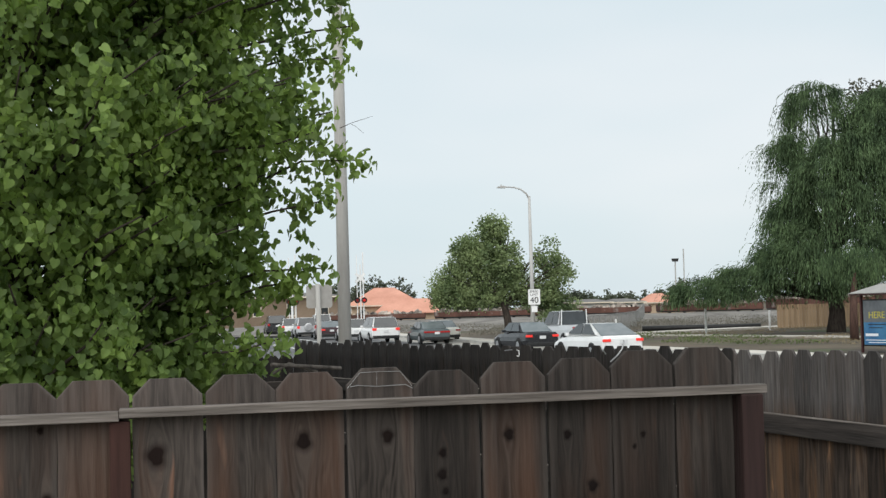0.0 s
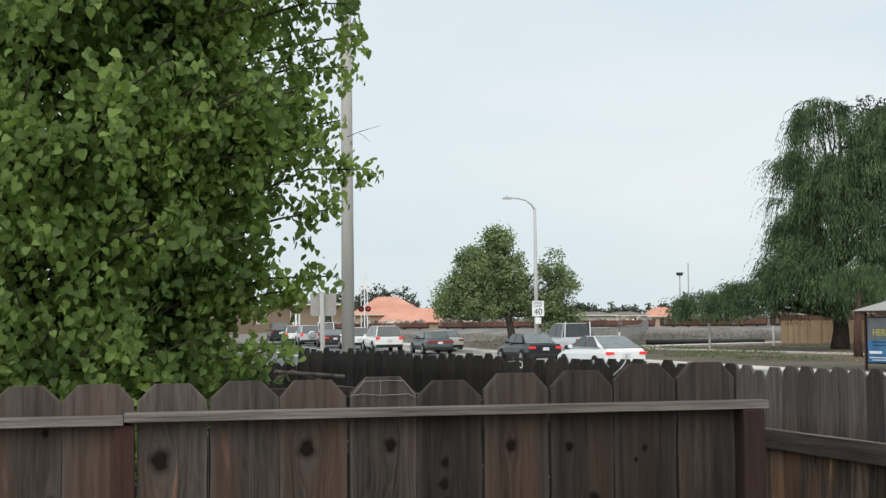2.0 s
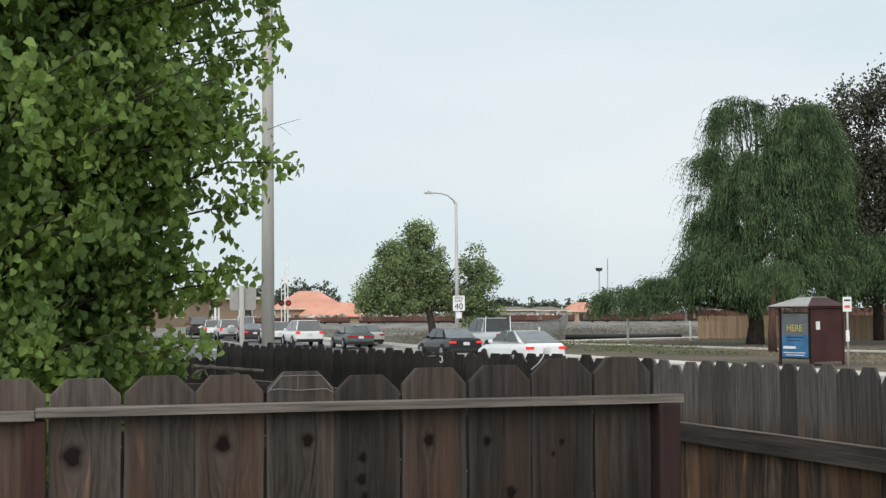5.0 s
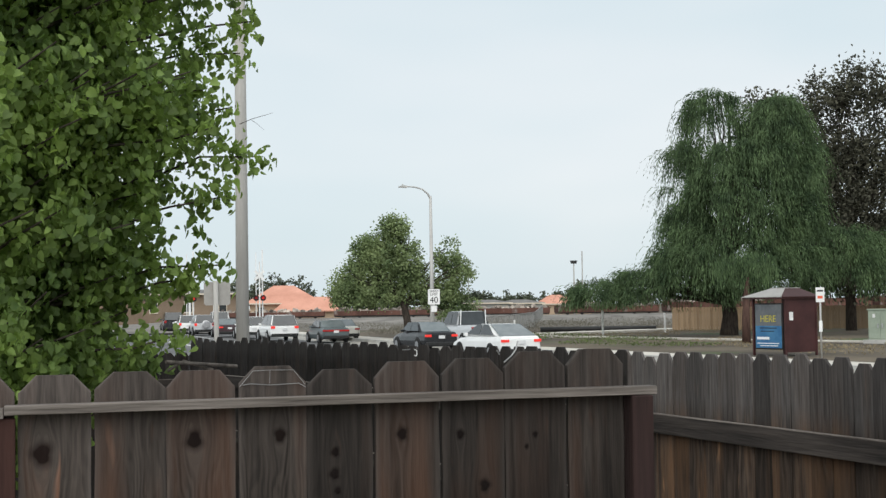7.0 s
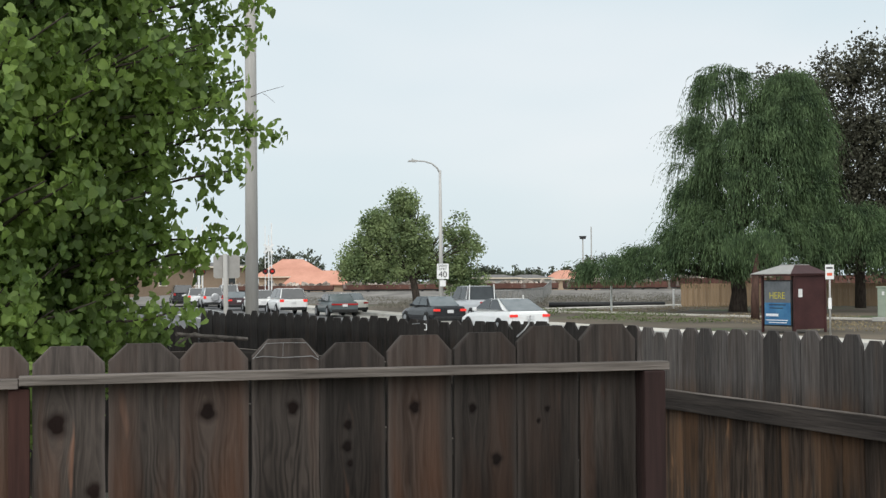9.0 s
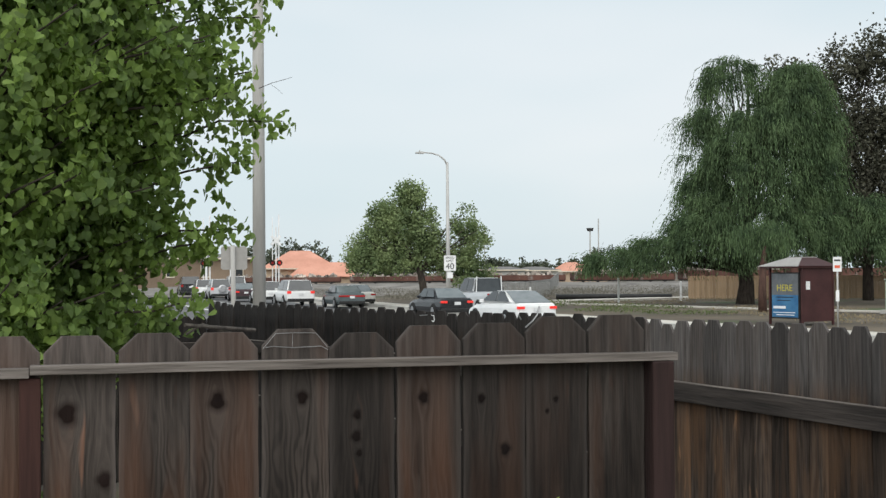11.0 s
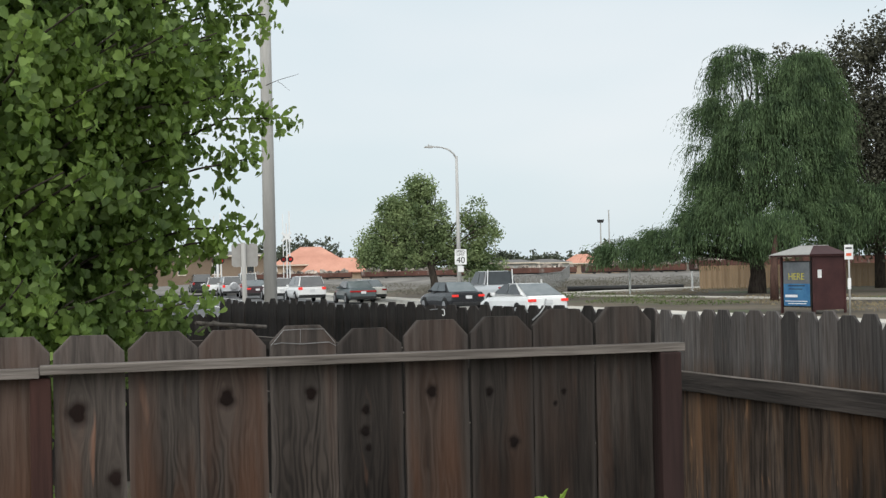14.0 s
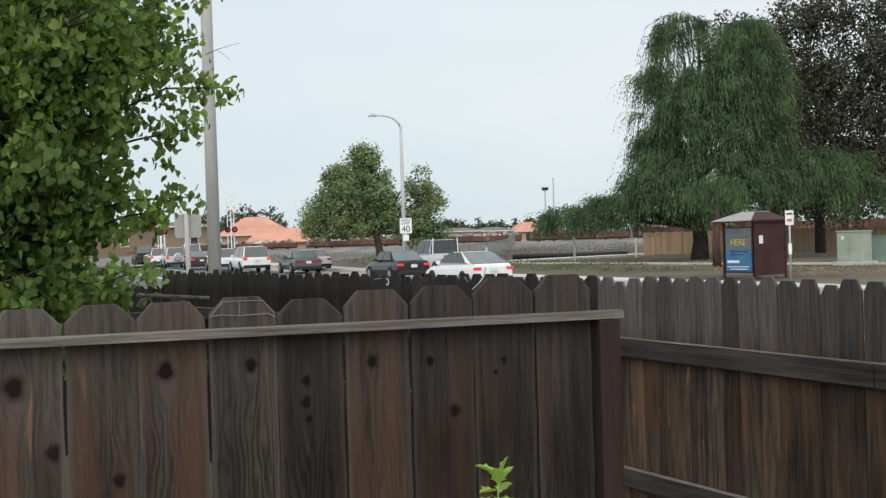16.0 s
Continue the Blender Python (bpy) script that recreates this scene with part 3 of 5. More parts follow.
# a bent wire stapled over one board and a twisted wire end between two boards
bm = tube([(0.585, -0.004, 1.925), (0.600, -0.007, 1.9275), (0.64, -0.006, 1.924), (0.70, -0.006, 1.926), (0.715, -0.004, 1.918)], 0.0009, 6)
bm = tube([(0.579, -0.003, 1.922), (0.606, -0.003, 1.9535), (0.645, -0.003, 1.9545), (0.690, -0.003, 1.9535), (0.714, -0.003, 1.923)], 0.0006, 6, bm)
bm = tube([(0.640, -0.006, 1.924), (0.641, -0.005, 1.955)], 0.0004, 6, bm)
part("wire", bm, M_WIRE, near_fence, "thin bent tie wire")
bm = tube([(1.145, -0.01, 1.958), (1.160, -0.015, 1.972), (1.172, -0.01, 1.985), (1.180, 0.0, 2.003)], 0.0018, 6)
bm = tube([(1.135, -0.01, 1.975), (1.128, -0.012, 1.985)], 0.0015, 6, bm)
part("wire", bm, M_WIRE, near_fence, "twisted galvanised wire end")

# ---- the long boundary fence behind it ----


def long_fence(name, a, b, top, label, rails, mat, seed=1, rise=0.0):
    a, b = Vector((*a, 0)), Vector((*b, 0))
    d = (b - a)
    n = int(d.length / PITCH)
    ang = math.degrees(math.atan2(d.y, d.x))
    f = thing(name, Matrix.Translation(a) @ pose(0, 0, 0, 0, 0, ang), label, "fence", group="boundary fence runs")
    r = random.Random(seed)
    shapes = []
    for i in range(6):
        me = board_mesh("board", PITCH - 0.0015, top + r.uniform(-0.014, 0.014), 0.03, r.uniform(0.024, 0.042), r.uniform(0.03, 0.06))
        me.materials.append(mat)
        shapes.append(me)
    for i in range(n):
        o = new("board", shapes[r.randrange(6)])
        o.parent = f
        o.matrix_basis = pose((i + 0.5) * PITCH, r.uniform(-0.006, 0.006), r.uniform(-0.012, 0.012) + rise * i / n, 0, r.uniform(-0.3, 0.3), r.uniform(-2.2, 2.2))
    for z, off in rails:
        x = 0.0
        while x < n * PITCH:
            x1 = min(x + 2.4, n * PITCH)
            lo, hi = z - 0.060 + r.uniform(-0.006, 0.006), z + 0.048 + r.uniform(-0.004, 0.004)
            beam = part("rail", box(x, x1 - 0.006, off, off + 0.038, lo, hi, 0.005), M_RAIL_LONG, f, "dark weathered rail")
            # thin strip in the paler rail material along the top of each beam
            part("rail_top", box(x + 0.002, x1 - 0.008, off - 0.001, off + 0.036, hi - 0.001, hi + 0.004, 0.0015), M_RAIL, beam, "pale top edge")
            x = x1
    return f


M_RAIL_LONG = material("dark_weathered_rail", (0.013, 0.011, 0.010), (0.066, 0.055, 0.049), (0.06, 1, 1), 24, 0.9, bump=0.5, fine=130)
long_fence("boundary_fence", (3.323, 4.62), (4.19, -0.6), 1.797, "grey weathered dog-eared boundary fence with dark rails", ((1.412, -0.044), (0.675, -0.044), (0.2, -0.044)), M_GREY, seed=2, rise=0.048)
long_fence("boundary_fence", (1.31, 10.6), (3.385, 4.35), 1.80, "dark weathered dog-eared boundary fence receding to the road", ((1.415, -0.040), (0.92, -0.04)), M_GREYDARK, seed=5)
long_fence("boundary_fence", (-9.0, 11.6), (1.47, 10.60), 1.66, "dark weathered board fence behind the leafy tree", ((1.35, -0.04),), M_GREYDARK, seed=9)

hook = thing("wire_hook", pose(2.575, 6.53, 1.735, 0, 0, 20), "small white bent hook hung on the fence", "hook")
part("hook", tube([(0.01, 0.03, 0.035), (0.01, 0, 0.03), (0.01, -0.003, 0.0), (0.005, -0.003, -0.01), (-0.006, -0.003, -0.01), (-0.01, -0.003, -0.002)], 0.0032, 6), M_WHITE, hook)
part("staple", tube([(-0.10, 0.02, 0.035), (-0.04, 0.01, 0.038)], 0.003, 6), M_WIRE, hook)

# poles lying on the rails between the fences
leaning = thing("timber_lattice", pose(0.98, 5.6, 0), "old grey timber poles propped between the fences", "timber")
part("pole", tube([(-0.22, -0.1, 1.765), (0.24, 0.2, 1.715)], 0.012, 8), M_RAIL_DARK, leaning)
part("pole", tube([(-0.2, 0.1, 1.70), (-0.10, 0.1, 1.76), (0.08, 0.1, 1.70)], 0.010, 8), M_RAIL_DARK, leaning)
part("upright", box(-0.015, 0.015, 0.02, 0.06, 0, 1.715, 0.004), M_GREYDARK, leaning)

# ---- leafy tree behind the near fence ----


def bough(bm, a, b, r0, r1, sag=0.1, n=6, seed=0):
    r = random.Random(seed)
    a, b = Vector(a), Vector(b)
    pts = []
    for i in range(n):
        f = i / (n - 1)
        p = a.lerp(b, f)
        p.z += sag * math.sin(math.pi * f)
        p += Vector((r.uniform(-1, 1), r.uniform(-1, 1), r.uniform(-0.6, 0.6))) * 0.04 * (b - a).length * (0 < i < n - 1)
        pts.append(p)
    tube(pts, [r0 + (r1 - r0) * i / (n - 1) for i in range(n)], 6, bm)
    return pts


tree = thing("leafy_tree", pose(-0.85, 6.1, 0), "dense broad-leaved green tree behind the board fence", "tree")
bm = bmesh.new()
tube([(0, 0, 0), (0.03, 0.02, 1.2), (-0.05, 0, 2.6), (0.02, 0.05, 4.4), (0, 0, 6.6)], [0.15, 0.125, 0.11, 0.08, 0.03], 12, bm)
tube([(0.0, 0, 1.0), (0.35, 0.1, 2.2), (0.42, 0.05, 3.6), (0.5, 0, 5.4)], [0.09, 0.075, 0.055, 0.02], 10, bm)
tube([(0, 0, 1.1), (-0.4, 0.1, 2.4), (-0.6, 0.2, 4.2)], [0.09, 0.07, 0.03], 10, bm)
limbs = bmesh.new()
# tips of the outermost sprays: across, height
SPRAYS = ((1.98, 3.72), (2.0, 4.15), (1.85, 3.18), (1.78, 3.45), (2.08, 3.93), (1.92, 3.40), (1.72, 3.30), (2.10, 3.08), (1.90, 2.80), (1.50, 2.66), (1.46, 2.48), (1.88, 2.36), (1.70, 2.28), (1.62, 1.92), (1.50, 1.76), (1.75, 4.4), (1.95, 4.9), (1.45, 3.0))
pts = []


def bunch(p, n, r=0.05):
    """A hanging bunch of leaves at the end of a twig."""
    q = rng.normal(size=(n, 3)) * (r, r, r * 1.25)
    q[:, 2] -= r * 0.6
    pts.extend((np.asarray(p) + q).tolist())


for i, (a, z) in enumerate(SPRAYS):
    a *= 1.075
    side = rng.uniform(-0.35, 0.35)
    tip = Vector((a * 0.98 + 0.19 * side, -a * 0.19 + 0.98 * side, z))
    line = bough(limbs, (0.1, 0, z - 0.55), tip, 0.022, 0.004, 0.08, 7, i)
    for f in np.linspace(0.30, 1.0, 30):
        q = np.array(line[0].lerp(tip, f))
        q[2] += 0.08 * math.sin(math.pi * f)
        bunch(q + rng.normal(size=3) * (0.19 * (1.08 - f) + 0.015), 15, 0.042)
for i in range(250):
    th, z = (rng.uniform(0, 2 * math.pi), rng.uniform(1.5, 6.5)) if i < 175 else (rng.uniform(-1.0, 0.5), rng.uniform(1.7, 4.6))
    reach = (1.92 if z < 4.6 else 1.92 * (7.4 - z) / 2.8) * rng.uniform(0.5, 1.0) ** 0.6
    if z < 2.75:
        reach *= 0.74 + 0.06 * (z - 1.5)
    elif z < 3.3:
        reach *= 0.82 + 0.33 * (z - 2.75)
    tip = Vector((math.cos(th) * reach, math.sin(th) * reach, z))
    line = bough(limbs, (0.08 * math.cos(th), 0.08 * math.sin(th), max(0.9, z - 0.7)), tip, 0.02, 0.004, 0.06, 5, 100 + i)
    for f in rng.uniform(0.30, 1.0, 11):
        bunch(np.array(line[0].lerp(tip, f)) + rng.normal(size=3) * (0.24 * (1.1 - f) + 0.05), 22, 0.062)
q = rng.normal(size=(9000, 3))
q /= np.linalg.norm(q, axis=1)[:, None]
q = q * (rng.uniform(0.05, 1, 9000) ** 0.5)[:, None] * (1.42, 1.42, 2.7) + (0, 0, 4.0)
pts.extend(q[q[:, 2] > 1.5].tolist())
bough(limbs, (2.12, -0.12, 3.29), (2.35, -0.05, 3.38), 0.0025, 0.001, 0.01, 4, 77)
bough(limbs, (2.2, -0.1, 3.32), (2.28, -0.1, 3.26), 0.0015, 0.0008, 0.005, 4, 78)
part("trunk", bm, M_BARK, tree, "dark brown trunk", smooth=True)
part("branch", limbs, M_BARK, tree, "thin brown branches", smooth=True)
pts = np.array(pts)
turned = pts * (1, 1, 0) + (0, 0, 0.9) + rng.normal(size=pts.shape) * 1.15
leaves("crown", pts, 0.058, 0.055, M_LEAF, tree, 0.6, "crown of small glossy heart-shaped leaves", heart=True, face=turned)

# ---- young sprout in front of the near fence ----
sprout = thing("young_shoot", pose(1.041, -0.39, -0.03, 0.5, 0.5, 35), "lime green young leafy shoot before the fence", "plant")
bm = tube([(0, 0, 0), (0.01, 0.01, 0.8), (0, 0, 1.4), (0.004, 0, 1.66)], [0.006, 0.005, 0.003, 0.0015], 7)
part("stem", bm, M_SPROUT, sprout, smooth=True)


def lobed_leaf(size):
    out = ((0, 0), (0.16, 0.18), (0.36, 0.22), (0.26, 0.42), (0.42, 0.62), (0.22, 0.66), (0.16, 0.86), (0, 1.0))
    vs = [(x * size, y * size, 0.10 * size * abs(x) * 4 - 0.25 * size * y * y) for x, y in out]
    vs += [(-x * size, y * size, 0.10 * size * abs(x) * 4 - 0.25 * size * y * y) for x, y in out[1:-1]]
    fs = [tuple(range(8)), (0, 7) + tuple(range(13, 7, -1))]
    return vs, fs


vs, fs = lobed_leaf(0.042)
for i, (z, az, up) in enumerate(((1.656, 60, 15), (1.650, 215, 60), (1.642, 235, 25), (1.636, 140, 50), (1.625, 80, -5), (1.620, 250, 10), (1.610, 150, 0), (1.605, 50, -15), (1.600, 225, -5), (1.590, 300, 10), (1.575, 75, 0), (1.560, 230, -10))):
    solid("leaf", vs, fs, M_SPROUT, sprout, m=pose(0.003, 0, z, 0, 0, az) @ pose(0, 0.004, 0, up + 22, 0, (i % 3 - 1) * 25), smooth=True)

# ---- vehicles ----


def shell(stations):
    """A car's lower body, lofted along y: (y, half width, bottom, top)."""
    bm = bmesh.new()
    rings = []
    for y, w, z0, z1 in stations:
        h = z1 - z0
        side = [(w * 0.86, z0), (w * 0.97, z0 + h * 0.12), (w, z0 + h * 0.42), (w * 0.985, z0 + h * 0.72), (w * 0.93, z1 - h * 0.05), (w * 0.80, z1)]
        ring = side + [(-x, z) for x, z in reversed(side)]
        rings.append([bm.verts.new((x, y, z)) for x, z in ring])
    n = len(rings[0])
    for a, b in zip(rings, rings[1:]):
        for i in range(n):
            bm.faces.new((a[i], a[(i + 1) % n], b[(i + 1) % n], b[i]))
    bm.faces.new(rings[0][::-1])
    bm.faces.new(rings[-1])
    bmesh.ops.recalc_face_normals(bm, faces=bm.faces)
    bmesh.ops.bevel(bm, geom=[e for e in bm.edges if e.calc_face_angle(0) > 0.7], offset=0.035, segments=2, affect="EDGES")
    return bm


def cabin(y0, y1, y2, y3, zb, zt, wb, wt):
    """The glasshouse: rear foot, rear roof, front roof, front foot."""
    v = [(sx * w, y, z) for y, z, w in ((y0, zb, wb), (y1, zt, wt), (y2, zt, wt), (y3, zb, wb)) for sx in (-1, 1)]
    bm = bmesh.new()
    p = [bm.verts.new(c) for c in v]
    for f in ((0, 1, 3, 2), (2, 3, 5, 4), (4, 5, 7, 6), (6, 7, 1, 0), (0, 2, 4, 6), (1, 7, 5, 3)):
        bm.faces.new([p[i] for i in f])
    bmesh.ops.recalc_face_normals(bm, faces=bm.faces)
    bmesh.ops.bevel(bm, geom=list(bm.edges), offset=0.10, segments=3, affect="EDGES")
    return bm


def pane(a, b, c, d, inset, out, thick=0.012):
    """A pane on the quad a b c d (in turn), inset from its edges and set proud along out."""
    q = [Vector(p) for p in (a, b, c, d)]
    mid = sum(q, Vector()) / 4
    q = [p.lerp(mid, inset) + Vector(out) * 0.012 for p in q]
    bm = bmesh.new()
    lo = [bm.verts.new(p - Vector(out) * thick) for p in q]
    hi = [bm.verts.new(p + Vector(out) * thick * 0.4) for p in q]
    bm.faces.new(hi)
    bm.faces.new(lo[::-1])
    for i in range(4):
        bm.faces.new((lo[i], lo[(i + 1) % 4], hi[(i + 1) % 4], hi[i]))
    bmesh.ops.recalc_face_normals(bm, faces=bm.faces)
    return bm


def wheel(parent, x, y, r):
    w = part("wheel", tube([(-0.10, 0, 0), (-0.085, 0, 0), (0.085, 0, 0), (0.10, 0, 0)], [r - 0.03, r, r, r - 0.03], 20), M_RUBBER, parent, m=pose(x, y, r), smooth=False)
    out = 0.102 if x > 0 else -0.102
    part("rim", tube([(out * 0.9, 0, 0), (out * 1.03, 0, 0)], [r * 0.66, r * 0.60], 16), M_STEEL, w)


def vehicle(name, place, label, category, mat, length, width, height, kind, glass, lamp, turn=0.0, spare=False, fast=False, panel=False):
    x, y = place
    v = thing(name, pose(x, y, ROAD_Z, 0, 0, heading(y) + turn), label, category, group="vehicles on the road")
    L, w, H = length, width / 2, height
    r = 0.33 if kind == "sedan" else 0.37
    zb = 0.24 if kind == "sedan" else 0.30
    belt = {"sedan": 0.66, "suv": 0.61, "van": 0.60, "pickup": 0.60}[kind] * H
    if kind == "sedan":
        deck, hood = belt + 0.02, belt - 0.10
        st = [(0, w * 0.86, zb + 0.12, deck - 0.08), (0.10, w * 0.95, zb + 0.04, deck), (0.9, w, zb, deck), (2.0, w, zb, belt), (3.2, w, zb, belt - 0.02), (L - 0.75, w * 0.98, zb, hood), (L - 0.15, w * 0.90, zb + 0.03, hood - 0.15), (L, w * 0.78, zb + 0.1, hood - 0.28)]
        cab = (0.30, 1.50, 2.50, 3.70) if fast else (0.62, 1.42, 2.65, 3.40)
    elif kind == "pickup":
        st = [(0, w * 0.94, zb + 0.15, belt + 0.02), (0.08, w * 0.97, zb + 0.1, belt + 0.04), (2.0, w, zb, belt + 0.04), (2.1, w, zb, belt), (4.0, w, zb, belt), (L - 0.4, w * 0.97, zb, belt - 0.06), (L, w * 0.85, zb + 0.08, belt - 0.22)]
        cab = (2.02, 2.18, 3.55, 4.25)
    else:
        st = [(0, w * 0.90, zb + 0.12, belt - 0.05), (0.08, w * 0.96, zb + 0.06, belt), (1.0, w, zb, belt), (3.0, w, zb, belt), (L - 1.0, w * 0.98, zb, belt - 0.08), (L - 0.2, w * 0.90, zb + 0.03, belt - 0.25), (L, w * 0.78, zb + 0.1, belt - 0.4)]
        cab = (0.04, 0.42, L - 2.3, L - 1.15) if kind == "van" else (0.04, 0.38, L - 2.15, L - 1.25)
    part("body", shell(st), mat, v, smooth=False)
    y0, y1, y2, y3 = cab
    wt, wb = w * 0.74, w * 0.92
    z0, z1 = belt - 0.03, H
    part("cabin", cabin(y0, y1, y2, y3, z0, z1, wb, wt), mat, v)
    n = Vector((0, -(z1 - z0), y1 - y0)).normalized()
    part("rear_window", pane((-wb, y0, z0 + 0.04), (wb, y0, z0 + 0.04), (wt, y1, z1), (-wt, y1, z1), 0.07, n), glass, v, "dark rear window")
    n = Vector((0, z1 - z0, y3 - y2)).normalized()
    part("windscreen", pane((-wb, y3, z0), (wb, y3, z0), (wt, y2, z1), (-wt, y2, z1), 0.14, n), M_GLASSPALE, v)
    for s in (-1, 1):
        n = Vector((s * (z1 - z0), 0, wb - wt)).normalized()
        split = y1 + (y2 - y1) * 0.5
        fr, rr = y0 + (y1 - y0) * 0.35, y3 - (y3 - y2) * 0.25
        lo = z0 + 0.08
        part("side_window", pane((s * wb, fr, lo), (s * wb, split, lo), (s * wt, split, z1), (s * wt, y1, z1), 0.07, n), M_GLASSDARK, v)
        part("side_window", pane((s * wb, split, lo), (s * wb, rr, lo), (s * wt, y2, z1), (s * wt, split, z1), 0.07, n), M_GLASSDARK, v)
        zl = {"pickup": belt - 0.22, "van": belt - 0.10, "suv": belt - 0.12}.get(kind, belt - 0.16)
        lw, lh = {"sedan": (0.32, 0.11), "suv": (0.22, 0.22), "van": (0.27, 0.17), "pickup": (0.13, 0.36)}[kind]
        xl = s * (w * 0.93 - lw / 2)
        part("tail_lamp", box(xl - lw / 2, xl + lw / 2, -0.035, 0.10, zl - lh / 2, zl + lh / 2, 0.02), lamp, v, "red tail lamp")
        part("mirror", box(s * w * 1.0 - 0.09, s * w * 1.0 + 0.09, y3 - 0.55, y3 - 0.43, belt, belt + 0.13, 0.03), mat, v)
        for yw in (L * 0.20, L * 0.80):
            arch = tube([(0, 0, 0), (0.03 * s, 0, 0)], [r + 0.06, r + 0.06], 20)
            part("wheel_arch", arch, M_BLACK, v, m=pose(s * (w * 0.965), yw, r))
            wheel(v, s * (w - 0.06), yw, r)
    part("bumper", box(-w * 0.9, w * 0.9, -0.07, 0.2, zb + 0.06, zb + 0.24, 0.04), M_STEEL if kind == "pickup" else M_BLACK, v, "rear bumper")
    part("number_plate", box(-0.16, 0.16, -0.055, -0.032, belt - 0.30, belt - 0.15, 0.004), M_PLATE, v, "pale plate with a plain bar")
    if kind == "pickup":
        for i in range(8):
            z = zb + 0.32 + i * 0.062
            part("tailgate_slat", box(-w * 0.72, w * 0.72, -0.035, 0.0, z, z + 0.038, 0.006), mat, v)
        for sx in (-1, 1):
            part("rack_post", tube([(sx * w * 0.74, 1.98, belt), (sx * w * 0.70, 1.98, H + 0.08)], 0.028, 8), M_WHITE, v)
        part("tailgate_bar", tube([(-w * 0.74, -0.05, belt + 0.02), (-w * 0.55, -0.05, belt), (-w * 0.36, -0.05, belt - 0.18), (w * 0.36, -0.05, belt - 0.18), (w * 0.55, -0.05, belt), (w * 0.74, -0.05, belt + 0.02)], 0.03, 8), mat, v)
    if panel:
        part("tail_panel", box(-w * 0.62, w * 0.62, -0.03, 0.08, belt - 0.215, belt - 0.105, 0.015), M_TAIL, v, "red reflective tail panel")
    if spare:
        part("spare_wheel", tube([(0, -0.22, 0), (0, -0.20, 0), (0, -0.06, 0)], [0.26, 0.34, 0.34], 20), M_STEEL, v, "round spare wheel cover", m=pose(0.1, 0, belt - 0.12))
    return v


WHITE_CAR = paint("white_car_paint", (0.86, 0.86, 0.85))
SILVER_CAR = paint("silver_car_paint", (0.62, 0.63, 0.645), 0.3, 0.3)
BLACK_CAR = paint("black_car_paint", (0.016, 0.017, 0.02))
PLUM_CAR = paint("dark_plum_car_paint", (0.05, 0.025, 0.03), 0.3)
GREEN_CAR = paint("grey_green_car_paint", (0.10, 0.125, 0.13), 0.3, 0.2)
CREAM_CAR = paint("faded_cream_car_paint", (0.80, 0.78, 0.72))

vehicle("minivan", (13.19, 84.8), "white minivan with lit brake lamps waiting in the queue", "minivan", WHITE_CAR, 5.1, 1.98, 1.76, "van", M_GLASSDARK, M_BRAKE)
vehicle("hatchback", (12.3, 93.6), "white hatchback waiting ahead of the minivan", "car", WHITE_CAR, 4.5, 1.82, 1.62, "suv", M_GLASSDARK, M_BRAKE)
vehicle("saloon_car", (11.3, 100.8), "dark plum saloon with lit brake lamps in the queue", "car", PLUM_CAR, 4.6, 1.8, 1.45, "sedan", M_GLASSPALE, M_BRAKE)
vehicle("compact_suv", (10.1, 109), "silver compact off-roader with a rear spare wheel", "suv", SILVER_CAR, 4.4, 1.8, 1.75, "suv", M_GLASSDARK, M_BRAKE, spare=True)
vehicle("compact_suv", (9.4, 117), "white crossover waiting in the queue", "suv", WHITE_CAR, 4.4, 1.8, 1.68, "suv", M_GLASSDARK, M_BRAKE)
vehicle("large_suv", (8.7, 125.2), "black large off-roader at the head of the queue", "suv", BLACK_CAR, 5.0, 2.0, 1.95, "suv", M_GLASSDARK, M_TAIL)
vehicle("pickup_truck", (12.8, 120.8), "white pickup truck far ahead in the kerb lane", "pickup", WHITE_CAR, 5.6, 1.95, 1.95, "pickup", M_GLASSDARK, M_TAIL)

# ---- poles, lamps and signs ----
pole = thing("utility_pole", pose(4.65, 35.0, 0), "tall weathered grey concrete pole beside the road", "pole")
part("shaft", tube([(0, 0, -0.2), (-0.01, 0, 6), (-0.03, 0, 16)], [0.195, 0.172, 0.132], 16), M_CONCPOLE, pole, smooth=True)
part("band", tube([(-0.01, 0, 5.90), (-0.01, 0, 5.95)], [0.176, 0.176], 16), M_GREYPOLE, pole)
part("base", box(-0.3, 0.3, -0.3, 0.3, -0.2, 0.05, 0.03), M_KERB, pole)

lamp = thing("street_lamp", pose(20.15, 73.0, 0), "grey metal street lamp with a curved arm", "street lamp")
part("base", tube([(0, 0, 0), (0, 0, 0.08), (0, 0, 0.1)], [0.24, 0.24, 0.17], 14), M_GREYPOLE, lamp)
part("pole", tube([(0, 0, 0.05), (0, 0, 3), (-0.02, 0, 8.55)], [0.135, 0.12, 0.075], 14), M_GREYPOLE, lamp, smooth=True)
part("arm", tube([(0, 0, 8.35), (-0.18, 0, 8.68), (-0.5, 0.0, 8.94), (-0.95, 0.0, 9.07), (-1.5, 0, 9.10)], [0.06, 0.052, 0.045, 0.04, 0.035], 10), M_GREYPOLE, lamp, smooth=True)
head = part("lamp_head", prism([(-1.95, 9.04), (-1.45, 9.02), (-1.42, 9.12), (-1.6, 9.16), (-1.9, 9.12)], 0.26, "y", -0.13), M_GREYPOLE, lamp, "flat lamp head")
part("photocell", box(-1.72, -1.66, -0.03, 0.03, 9.155, 9.24, 0.008), M_GREYPOLE, head)

